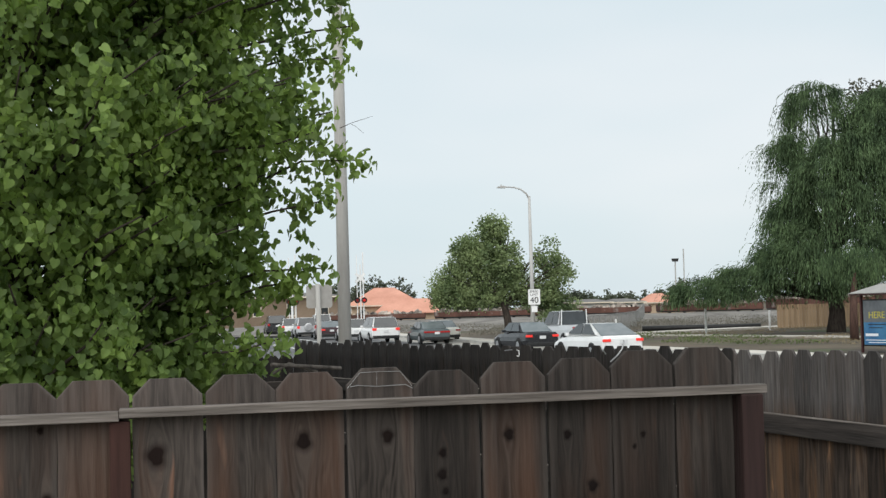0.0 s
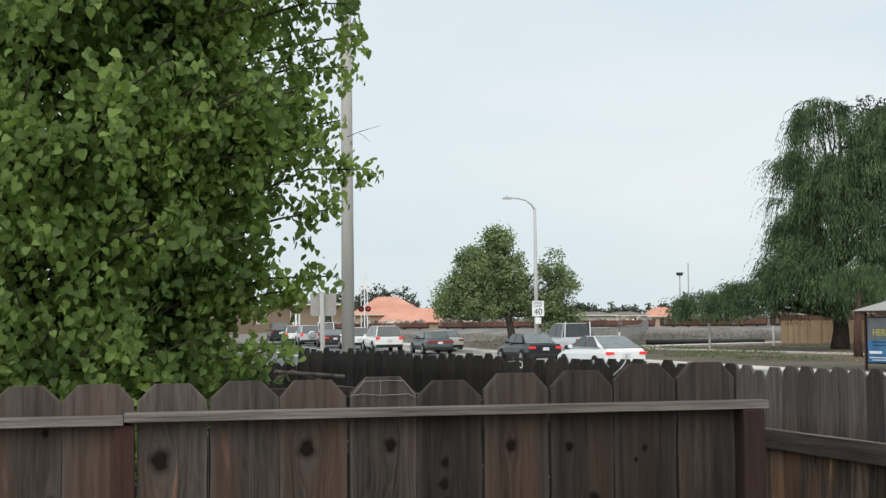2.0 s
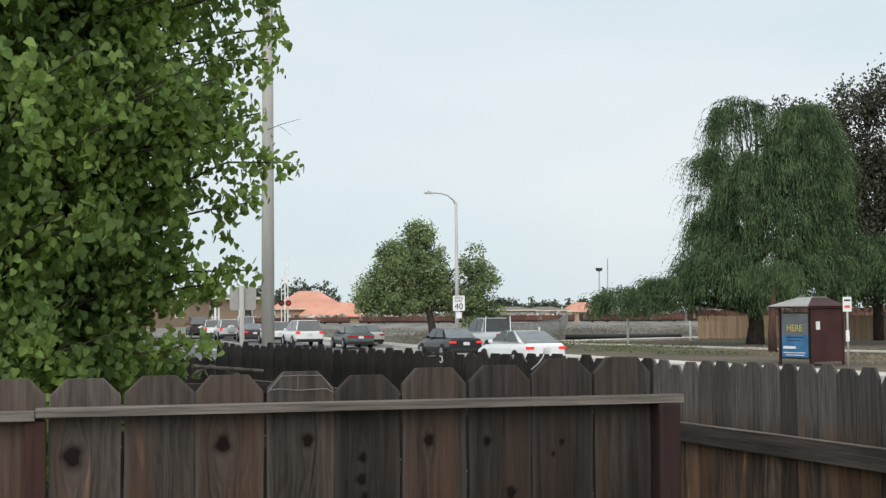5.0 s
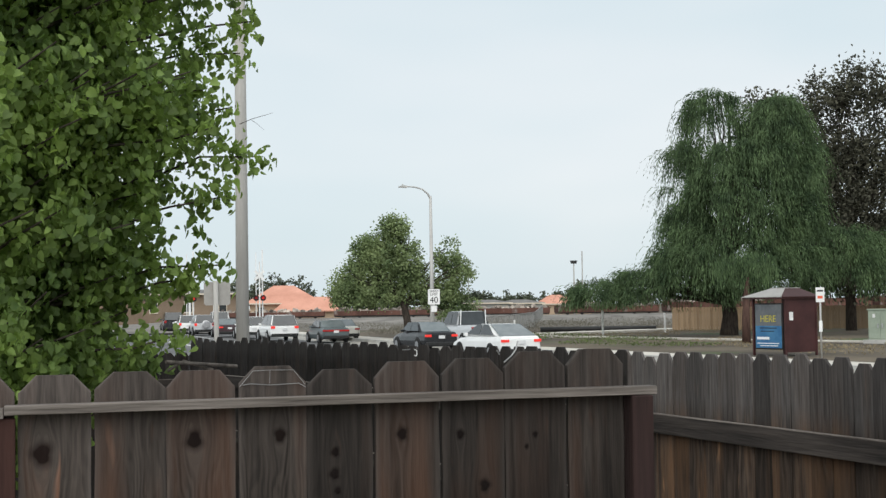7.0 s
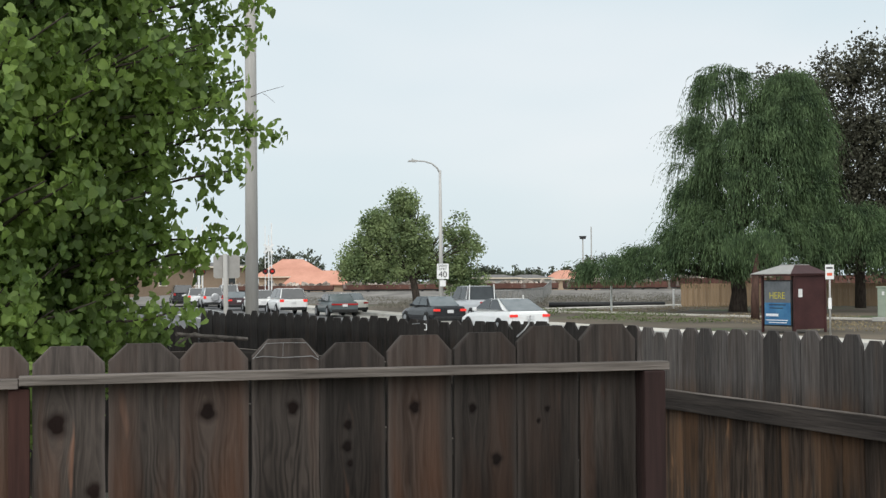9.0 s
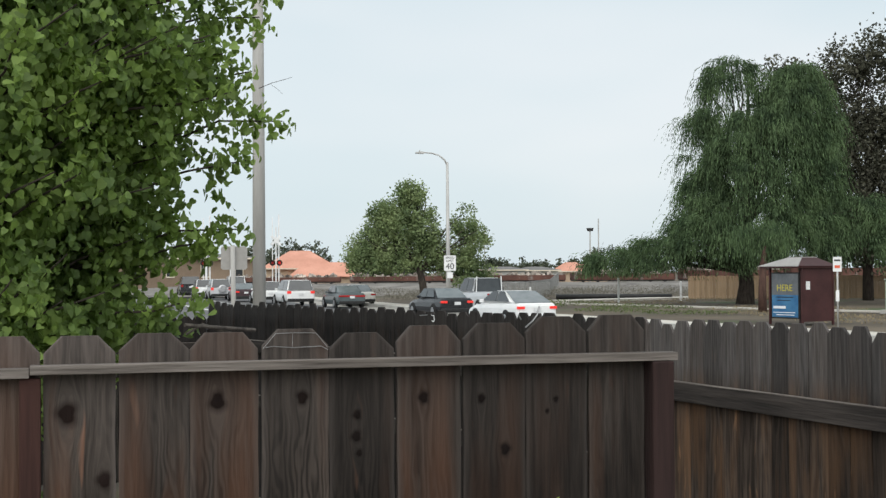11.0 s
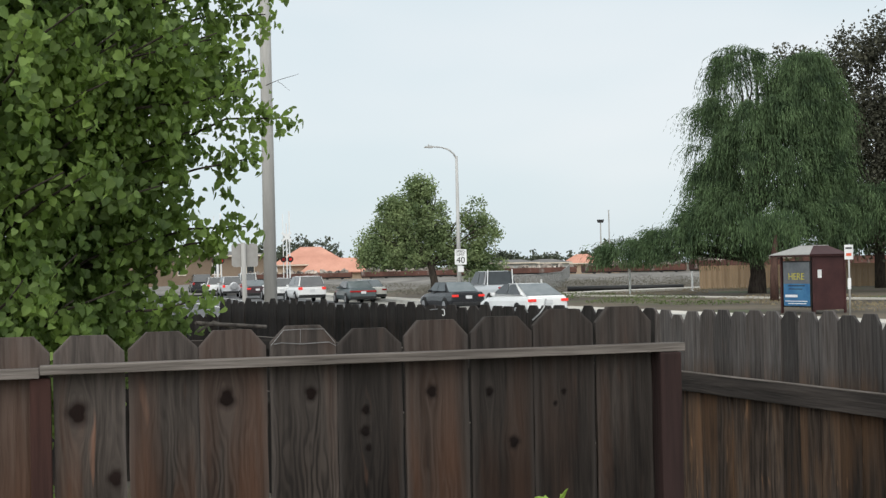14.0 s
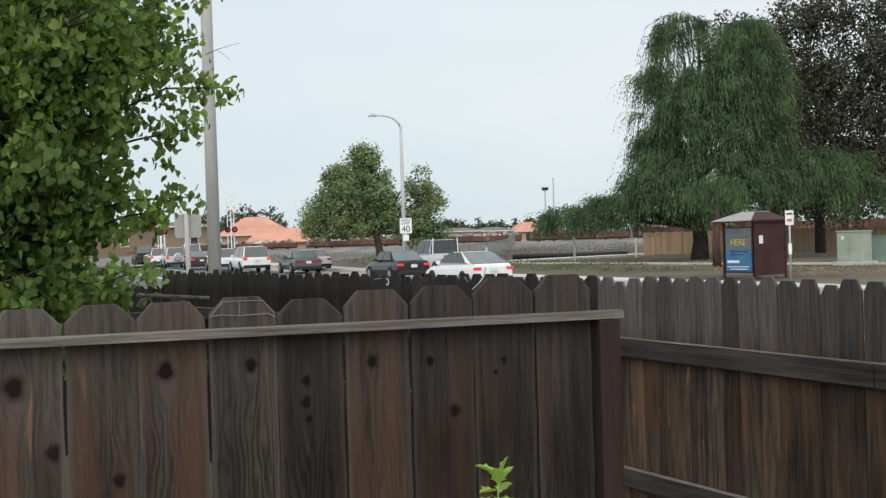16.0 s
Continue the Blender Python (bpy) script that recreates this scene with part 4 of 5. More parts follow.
sign = thing("speed_sign", pose(20.21, 72.80, 0, 0, 0, -15), "white speed limit sign on the lamp post", "road sign")
pts = [(-0.32, 2.16), (0.32, 2.16), (0.35, 2.19), (0.35, 3.03), (0.32, 3.06), (-0.32, 3.06), (-0.35, 3.03), (-0.35, 2.19)]
plate = part("sign_plate", prism(pts, 0.02), M_WHITE, sign)
words("SPEED", 0.19, M_BLACK, plate, pose(0, -0.006, 2.92, 90))
words("LIMIT", 0.19, M_BLACK, plate, pose(0, -0.006, 2.74, 90))
words("40", 0.50, M_BLACK, plate, pose(0, -0.006, 2.41, 90))
part("small_plate", box(-0.17, 0.17, 0.0, 0.02, 1.72, 2.08, 0.004), M_WHITE, sign, "small pale notice plate")
part("bracket", box(-0.05, 0.05, 0.02, 0.12, 1.8, 2.9, 0.004), M_GREYPOLE, sign)

back_sign = thing("road_sign", pose(3.17, 27.1, 0, 0, 0, -6), "pale blank back of a road sign on a post", "road sign")
part("post", tube([(0, 0, -0.05), (-0.03, 0, 2.7)], [0.058, 0.052], 12), M_CONCPOLE, back_sign, smooth=True)
part("panel", prism([(-0.25, 2.16), (0.25, 2.16), (0.29, 2.2), (0.29, 2.64), (0.25, 2.68), (-0.25, 2.68), (-0.29, 2.64), (-0.29, 2.2)], 0.014, "y", 0.06), M_SHELTERTOP, back_sign, "plain pale sign back")

bus_sign = thing("bus_stop_sign", pose(26.05, 40.2, 0, 0, 0, -33), "white and red bus stop sign on a post", "road sign")
part("post", tube([(0, 0, 0), (0, 0, 2.52)], 0.035, 10), M_GREYPOLE, bus_sign, smooth=True)
p = part("panel", box(-0.15, 0.15, -0.05, -0.03, 2.02, 2.55, 0.008), M_WHITE, bus_sign)
part("red_field", box(-0.09, 0.09, -0.056, -0.051, 2.15, 2.25, 0.0), M_RED, p, "red printed field")
part("bar", box(-0.11, 0.11, -0.056, -0.051, 2.40, 2.46, 0.0), M_BLACK, p, "dark line of print")
part("timetable", box(-0.06, 0.06, -0.06, -0.03, 0.95, 1.35, 0.006), M_WHITE, bus_sign, "small timetable case")

# ---- bus shelter ----
shelter = thing("bus_shelter", pose(26.35, 43.3, 0, 0, 0, 15.6), "maroon metal bus shelter with a poster panel", "bus shelter")
E1, E2 = 0.80, 0.84
for sx in (-1, 1):
    for sy in (-1, 1):
        part("corner_post", box(sx * E1 - 0.04, sx * E1 + 0.04, sy * E2 - 0.04, sy * E2 + 0.04, 0, 2.2, 0.006), M_SHELTER, shelter)
part("side_wall", box(-E1, E1, -E2 - 0.02, -E2 + 0.02, 0.14, 2.18, 0.004), M_SHELTER, shelter)
part("side_wall", box(E1 - 0.02, E1 + 0.02, -E2, E2, 0.14, 2.18, 0.004), M_SHELTER, shelter)
part("eave", box(-E1 - 0.30, E1 + 0.12, -E2 - 0.12, E2 + 0.30, 2.16, 2.22, 0.015), M_SHELTER, shelter)
x0, x1, y0, y1, zr, zt = -E1 - 0.32, E1 + 0.14, -E2 - 0.14, E2 + 0.32, 2.224, 2.56
r0, r1 = (-0.28, -0.35), (0.42, 0.35)
panels = (("roof_panel", M_SHELTERTOP, ((x0, y1, zr), (x0, y0, zr), (r0[0], r0[1], zt), (r0[0], r1[1], zt)), (-0.4, 0, 0.9)),
          ("roof_panel", M_SHELTER, ((x0, y0, zr), (x1, y0, zr), (r1[0], r0[1], zt), (r0[0], r0[1], zt)), (0, -0.4, 0.9)),
          ("roof_panel", M_SHELTER, ((x1, y0, zr), (x1, y1, zr), (r1[0], r1[1], zt), (r1[0], r0[1], zt)), (0.4, 0, 0.9)),
          ("roof_panel", M_SHELTER, ((x1, y1, zr), (x0, y1, zr), (r0[0], r1[1], zt), (r1[0], r1[1], zt)), (0, 0.4, 0.9)))
for n, mt, q, out in panels:
    part(n, pane(*q, 0.0, out, 0.02), mt, shelter)
part("ridge_cap", box(r0[0] - 0.04, r1[0] + 0.04, r0[1] - 0.04, r1[1] + 0.04, zt, zt + 0.03, 0.008), M_SHELTERTOP, shelter, "pale ridge cap")
case = part("poster_case", box(-E1 - 0.05, -E1 + 0.05, -E2 + 0.10, E2 - 0.12, 0.24, 2.0, 0.01), M_BLACK, shelter, "dark poster case")
part("poster", box(-E1 - 0.064, -E1 - 0.054, -E2 + 0.15, E2 - 0.17, 0.30, 1.14), M_POSTER, case, "blue lower half of the poster")
part("poster", box(-E1 - 0.064, -E1 - 0.054, -E2 + 0.15, E2 - 0.17, 1.14, 1.95), M_POSTERTOP, case, "slate upper half of the poster")
words("HERE", 0.36, M_LETTER_Y, case, pose(-E1 - 0.070, 0, 1.40, 90, 0, -90))
for z, a, b, h in ((1.04, -0.45, 0.45, 0.035), (0.92, -0.3, 0.4, 0.03), (0.62, -0.05, 0.60, 0.10), (0.46, -0.55, 0.6, 0.03), (0.37, -0.5, 0.45, 0.03)):
    part("print_bar", box(-E1 - 0.070, -E1 - 0.066, a, b, z, z + h), M_LETTER_W if z < 0.9 else M_BLACK, case, "line of small print")
part("notice", box(-0.62, -0.42, -E2 - 0.03, -E2 - 0.022, 1.35, 1.66), M_WHITE, shelter, "white paper notice")
part("bench", box(-0.3, 0.7, -0.6, -0.2, 0.42, 0.47, 0.01), M_SHELTER, shelter)

# ---- roadside cabinets, tan fence and trees on the far verge ----
cab = thing("utility_cabinet", pose(37.5, 53.5, 0, 0, 0, -62), "sage green metal utility cabinet on a concrete pad", "cabinet")
part("pad", box(-0.85, 0.85, -0.6, 0.75, -0.05, 0.16, 0.02), M_KERB, cab)
body = part("body", box(-0.66, 0.66, -0.42, 0.55, 0.16, 1.58, 0.03), M_CABINET, cab)
part("top", box(-0.70, 0.70, -0.47, 0.6, 1.575, 1.64, 0.02), M_CABINET, cab)
for x0, x1 in ((-0.63, -0.01), (0.01, 0.63)):
    d = part("door", box(x0, x1, -0.448, -0.422, 0.24, 1.52, 0.008), M_CABINET, cab)
    part("handle", box(x1 - 0.14 if x0 < 0 else x0 + 0.06, x1 - 0.08 if x0 < 0 else x0 + 0.12, -0.48, -0.449, 0.72, 0.94, 0.01), M_STEEL, d)
part("label_plate", box(-0.40, -0.27, -0.455, -0.4485, 1.22, 1.40), M_WHITE, cab, "small white plate")
cab2 = thing("utility_cabinet", pose(39.2, 53.9, 0, 0, 0, -30), "dark green smaller utility cabinet beside the larger one", "cabinet")
part("body", box(-0.5, 0.5, -0.3, 0.4, 0.0, 1.30, 0.03), M_CABINET_DARK, cab2)
part("lid", box(-0.53, 0.53, -0.33, 0.43, 1.295, 1.35, 0.02), M_CABINET_DARK, cab2)

tan = thing("tan_board_fence", pose(0, 0, 0), "new tan cedar board fence behind the trees", "fence")
tan_mesh = board_mesh("tan_board", 0.19, 1.70, 0.0, 0.01, 0.02, 0.02)
tan_mesh.materials.append(M_TANFENCE)
line = [Vector((42.6, 88.4, 0)), Vector((52, 85, 0)), Vector((64, 79, 0)), Vector((88, 66, 0))]
for a, b in zip(line, line[1:]):
    d = b - a
    for i in range(int(d.length / 0.2)):
        o = new("board", tan_mesh)
        o.parent = tan
        o.matrix_basis = Matrix.Translation(a + d.normalized() * (0.2 * i + 0.1)) @ pose(0, 0, random.uniform(-0.02, 0.02), 0, 0, math.degrees(math.atan2(d.y, d.x)) + random.uniform(-2, 2))
    part("rail", tube([a + Vector((0.05, 0.05, 1.3)), b + Vector((0.05, 0.05, 1.3))], 0.05, 6), M_TANFENCE, tan)

# weeping tree: arching limbs and long hanging strands
WX, WY = 39.65, 73.7
wil = thing("weeping_tree", pose(WX, WY, 0, 0, 0, -27.1), "tall weeping tree with long hanging green strands", "tree")
# crowns of hanging tufts: across, depth, base and top height, half widths, tufts
DOMES = ((3.1, 0.0, 9.6, 14.8, 2.3, 2.5, 74), (-0.6, 0.9, 10.2, 15.6, 2.1, 2.2, 46), (-2.6, 0.2, 7.8, 12.4, 1.0, 1.6, 20), (1.1, -0.9, 6.2, 12.0, 3.8, 3.2, 115), (4.3, -0.3, 6.4, 11.4, 1.2, 2.2, 26),
         (-2.5, -0.6, 4.4, 8.4, 1.5, 2.2, 34), (7.0, -0.4, 4.2, 6.5, 2.2, 2.4, 36), (9.6, 0.0, 3.6, 6.4, 1.3, 1.6, 16), (0.6, -2.6, 3.0, 6.6, 5.6, 2.0, 84), (-5.4, -0.8, 2.5, 4.1, 1.6, 1.8, 26), (-8.2, -0.6, 2.3, 3.5, 1.3, 1.5, 22), (6.6, -1.8, 2.8, 5.0, 3.0, 1.4, 30), (3.2, -1.6, 3.2, 6.4, 2.6, 2.0, 30), (-2.2, -1.2, 2.6, 5.2, 2.2, 1.8, 26))
bm = bmesh.new()
tube([(0, 0, -0.1), (0.1, 0, 1.2), (-0.1, 0.1, 3.0), (0.2, 0, 6), (0.3, 0, 10), (0.3, 0, 14)], [0.62, 0.48, 0.42, 0.34, 0.2, 0.05], 12, bm)
part("trunk", bm, M_BARK, wil, "thick dark trunk", smooth=True)
part("trunk", tube([(0.81, -17.2, -0.1), (0.80, -17.2, 1.2), (0.86, -17.1, 2.4), (0.95, -16.9, 3.3)], [0.24, 0.20, 0.17, 0.07], 10), M_TRUNK2, wil, "slender red-brown leaning trunk", smooth=True)
limbs = bmesh.new()
cs, way = [], []


def tuft(c, out, r, n, longest, floor):
    """Strands that spring from one bough end, spill outwards and hang."""
    for _ in range(n):
        q = rng.normal(size=3) * (r, r, r * 0.45)
        ln = rng.uniform(0.4, 1.0) * longest
        f = np.linspace(0, 1, max(4, int(ln / 0.15)))
        run = rng.uniform(0.25, 0.75) * f ** 0.6
        p = np.stack([c[0] + q[0] * (1 + 0.5 * f) + out[0] * run, c[1] + q[1] * (1 + 0.5 * f) + out[1] * run, c[2] + q[2] + 0.22 * np.sin(f * 3.0) - ln * f ** 1.3], 1)
        low = p[:, 2] > floor
        cs.append((p + rng.normal(size=p.shape) * 0.03)[low])
        way.append(np.gradient(p, axis=0)[low])


for i, (a0, b0, zb, zt, ra, rb, n) in enumerate(DOMES):
    hollow = 0.62 if i == 1 else 0.3
    for j in range(n):
        th = rng.uniform(0, 2 * math.pi) if j % 3 else -rng.uniform(0.2, math.pi - 0.2)
        h = rng.random() ** 0.8
        w = math.sqrt(1 - 0.86 * h * h) * (1.0 if j % 4 else rng.uniform(hollow, 1.0)) * rng.uniform(0.93, 1.07)
        c = (a0 + math.cos(th) * ra * w, b0 + math.sin(th) * rb * w, zb + (zt - zb) * h)
        if j % 5 == 0:
            bough(limbs, (0.2, 0, min(zb * 0.8, 6.5)), c, 0.11, 0.02, 0.5, 7, 300 + i * 40 + j)
        tuft(c, (math.cos(th), math.sin(th)), rng.uniform(0.18, 0.40), 34 if i == 1 else 52, rng.uniform(1.4, 2.6) if zt > 8 else rng.uniform(1.0, 1.9), 1.35 + 0.5 * rng.random())
part("branch", limbs, M_BARK, wil, "arching dark limbs", smooth=True)
for i in range(8):
    a, b, z = 0.9 + rng.normal() * 1.3, -16.6 + rng.normal() * 0.7, 3.9 + rng.normal() * 0.5
    for j in range(46):
        th, q = rng.uniform(0, 2 * math.pi), 0.9 * math.sqrt(rng.uniform(0, 1))
        ln = rng.uniform(0.6, 1.4)
        f2 = np.linspace(0, 1, max(4, int(ln / 0.14)))
        cs.append(np.stack([a + math.cos(th) * (q + 0.2 * np.sqrt(f2)), b + math.sin(th) * (q + 0.2 * np.sqrt(f2)), z + 0.3 - ln * f2], 1) + rng.normal(size=(len(f2), 3)) * 0.05)
        way.append(np.tile((0.0, 0.0, -1.0), (len(f2), 1)))
cs, way = np.concatenate(cs), np.concatenate(way)
way /= np.linalg.norm(way, axis=1)[:, None] + 1e-6
leaves("crown", cs, 0.27, 0.05, M_WILLOW, wil, label="curtain of hanging narrow leaves", hang=way)


def crown_points(lobes, n, hollow=0.55, clump=0.4, per=30):
    """Leaf centres gathered in clumps over the outside of several lobes: (a, b, z, ra, rb, rz, and how thick)."""
    vol = np.array([l[3] * l[5] * (l[6] if len(l) > 6 else 1) for l in lobes])
    out = []
    for _ in range(n // per):
        a, b, z, ra, rb, rz = lobes[rng.choice(len(lobes), p=vol / vol.sum())][:6]
        d = rng.normal(size=3)
        d /= np.linalg.norm(d)
        r = rng.uniform(hollow, 1.0) * rng.uniform(0.9, 1.12)
        c = np.array((a + d[0] * ra * r, b + d[1] * rb * r, z + d[2] * rz * r))
        out.append(c + rng.normal(size=(per, 3)) * clump)
    return np.concatenate(out)


def broad_tree(name, m, label, trunk, lobes, n, size, mat, clump=0.4, bark=None, hollow=0.5):
    t = thing(name, m, label, "tree")
    part("trunk", tube(*trunk, 10), bark or M_BARK, t, "dark trunk", smooth=True)
    bm = bmesh.new()
    top = Vector(trunk[0][len(trunk[0]) // 2])
    for i, (a, b, z, ra, rb, rz) in enumerate(l[:6] for l in lobes):
        for j in range(5):
            d = Vector((rng.normal(), rng.normal(), abs(rng.normal()) * 0.6)).normalized()
            bough(bm, top, (a + d.x * ra * 0.85, b + d.y * rb * 0.85, z + d.z * rz * 0.85), trunk[1][-1] * 0.55, 0.012, 0.2, 6, i * 9 + j)
    part("branch", bm, bark or M_BARK, t, "forking limbs", smooth=True)
    leaves("crown", crown_points(lobes, n, hollow, clump), size, size * 0.62, mat, t, 0.2, "uneven leafy crown")
    return t


broad_tree("street_tree", pose(20.5, 80.3, 0, 0, 0, -14), "olive green street tree with two uneven crowns",
           ([(0, 0, -0.05), (-0.1, 0, 1.2), (-0.3, 0, 2.2), (-0.5, 0, 3.6)], [0.30, 0.25, 0.22, 0.13]),
           ((-1.3, 0, 4.9, 2.5, 2.2, 2.2), (-0.9, 0, 6.9, 1.1, 1.2, 1.1), (-2.5, 0, 5.6, 1.3, 1.4, 1.3), (-3.5, 0, 3.6, 1.5, 1.5, 1.3), (-2.2, 0, 2.9, 2.3, 1.8, 0.9), (0.1, 0, 3.6, 1.0, 1.3, 1.6), (-4.4, 0, 2.7, 0.8, 1.0, 0.7),
            (2.7, 0.3, 4.9, 1.2, 1.2, 1.4, 0.7), (3.4, 0.2, 4.3, 0.9, 1.0, 0.9, 0.7), (2.4, 0.4, 2.8, 1.5, 1.2, 1.2), (1.4, 0.3, 3.0, 0.9, 1.0, 1.4, 0.7), (3.3, 0.4, 1.8, 1.2, 1.1, 1.0)), 36000, 0.19, M_MIDLEAF, 0.19, hollow=0.3)
bush = thing("shrub", pose(23.4, 79.0, 0, 0, 0, -14), "olive green shrub at the verge", "shrub")
leaves("foliage", crown_points(((0.1, 0, 0.7, 1.5, 1.0, 0.9), (-0.6, 0, 1.2, 0.9, 0.8, 0.9), (1.0, 0, 0.4, 0.9, 0.7, 0.5)), 2600, 0.3, 0.2), 0.17, 0.10, M_MIDLEAF, bush)
part("stem", tube([(0, 0, -0.05), (0.1, 0, 0.9)], [0.05, 0.02], 7), M_BARK, bush)

broad_tree("dark_tree", pose(51.4, 78.5, 0, 0, 0, -32), "tall dark bronze-leaved tree behind the weeping tree",
           ([(0, 0, -0.1), (0, 0, 3), (0.2, 0, 8), (0.4, 0, 14)], [0.40, 0.34, 0.26, 0.12]),
           ((-5.0, 0, 14.0, 2.6, 3, 3.0, 0.5), (-1.5, 0, 15.4, 2.2, 2.5, 2.4, 0.5), (1.0, 0, 16.2, 2.0, 2.2, 2.4, 0.5), (5.0, 0, 15.4, 2.6, 3, 3.2, 0.45), (8.5, 0, 14.5, 2.8, 3, 3.2, 0.45), (-2.5, 0, 12.0, 4.0, 3.2, 2.4, 0.5), (2.5, 0, 12.6, 3.6, 3.2, 2.2, 0.5), (7.0, 0, 11.8, 3.6, 3.2, 2.4, 0.45), (-1, 0, 9.5, 5.0, 3.5, 3.5, 0.6), (5.5, 0, 9.0, 4.0, 3.5, 3.4, 0.5), (1.0, 0, 5.2, 6.5, 3.5, 2.8), (8, 0, 5, 4.5, 3, 3.5)), 86000, 0.27, M_DARKLEAF, 0.34, hollow=0.35)

# ---- far street tree lines and houses ----


def far_tree(x, y, w, h, z0=0.3, n=1900, name="far_tree"):
    t = thing(name, pose(x, y, 0), "dark green distant tree over the roofs", "tree", group="distant trees")
    part("trunk", tube([(0, 0, 0), (0, 0, h * 0.5)], [0.3, 0.15], 7), M_BARK, t)
    leaves("crown", crown_points(((0, 0, z0 + (h - z0) * 0.55, w / 2, w / 3, (h - z0) * 0.45), (w * 0.25, 0, z0 + (h - z0) * 0.5, w / 3, w / 4, (h - z0) * 0.35), (-w * 0.28, 0, z0 + (h - z0) * 0.45, w / 3.5, w / 4, (h - z0) * 0.3)), n, 0.2, 0.36), 0.6, 0.42, M_FARLEAF, t)


for x, y, w, h in ((35, 255, 10, 8.9), (40.5, 256, 8, 8.2), (29, 258, 7, 7.2), (52, 250, 12, 6.0), (60, 262, 11, 5.0), (79, 262, 9, 5.2), (88, 265, 9, 4.8), (100, 270, 10, 5.6), (98, 252, 5, 6.4), (118, 268, 9, 5.2), (130, 270, 12, 5.6), (145, 280, 14, 6.4), (160, 290, 14, 6.5), (16, 250, 10, 6.0), (2, 245, 12, 7.0), (-12, 240, 14, 7), (-30, 235, 14, 8), (-48, 230, 16, 9), (185, 300, 20, 8), (210, 300, 22, 9)):
    far_tree(x, y, w, h)


def hip_roof(x0, x1, y0, y1, z0, z1, inset):
    m = (y0 + y1) / 2
    v = [(x0, y0, z0), (x1, y0, z0), (x1, y1, z0), (x0, y1, z0), (x0 + inset, m, z1), (x1 - inset, m, z1)]
    v += [(a, b, z0 - 0.18) for a, b, _ in v[:4]]
    f = [(0, 1, 5, 4), (1, 2, 5), (2, 3, 4, 5), (3, 0, 4), (0, 6, 7, 1), (1, 7, 8, 2), (2, 8, 9, 3), (3, 9, 6, 0), (6, 9, 8, 7)]
    return v, f


def house(name, m, w, d, h, rise, wall, roof, label, wins=3, over=0.6, low=None):
    t = thing(name, m, label, "house", group="distant houses")
    wl_ = part("wall", box(-w / 2, w / 2, 0, d, -0.1, h), wall, t)
    r = solid("roof", *hip_roof(-w / 2 - over, w / 2 + over, -over, d + over, h, h + rise, min(d, w) * 0.42), roof, t)
    part("fascia", box(-w / 2 - over, w / 2 + over, -over - 0.06, -over - 0.002, h - 0.22, h - 0.02), M_CREAM, r)
    for i in range(wins):
        x = -w / 2 + w * (i + 0.5) / wins
        wi = part("window", box(x - 0.6, x + 0.6, -0.08, -0.01, h * 0.35, h * 0.8), M_CREAM, t)
        part("pane", box(x - 0.5, x + 0.5, -0.10, -0.085, h * 0.39, h * 0.76), M_GLASSDARK, wi)
    if low:
        a0, a1, hh, rr = low
        part("wing", box(a0, a1, -5, -0.02, -0.1, hh), wall, t)
        solid("wing_roof", *hip_roof(a0 - over, a1 + over, -5 - over, 2.0, hh, hh + rr, 2.6), roof, t)
    return t


house("orange_roof_hall", pose(32.0, 213, 0, 0, 0, -8), 11.0, 12, 2.9, 2.9, M_STUCCO, M_ROOF, "tan stucco building with a broad orange roof", 3, 0.8, (-1.0, 9.2, 1.6, 2.2))
house("house", pose(88.5, 240, 0, 0, 0, -20), 6.5, 8, 2.2, 1.7, M_STUCCO, M_ROOF, "tan house with an orange roof far off", 2)
house("house", pose(97, 252, 0, 0, 0, -20), 7, 8, 2.4, 1.3, M_STUCCO, M_ROOF, "tan house with an orange roof far off", 2)
house("house", pose(67.5, 216, 0, 0, 0, -18), 7.5, 8, 2.5, 0.5, M_PALEWALL, M_GREYROOF, "pale grey low shed far off", 2)
house("house", pose(76, 224, 0, 0, 0, -18), 8, 8, 2.4, 0.6, M_PALEWALL, M_GREYROOF, "pale grey low shed far off", 2)
house("brown_building", pose(10, 188, 0, 0, 0, 0), 24, 10, 4.3, 0.6, M_BROWNWALL, M_GREYROOF, "long brown building beyond the crossing", 5)

# ---- level crossing ----


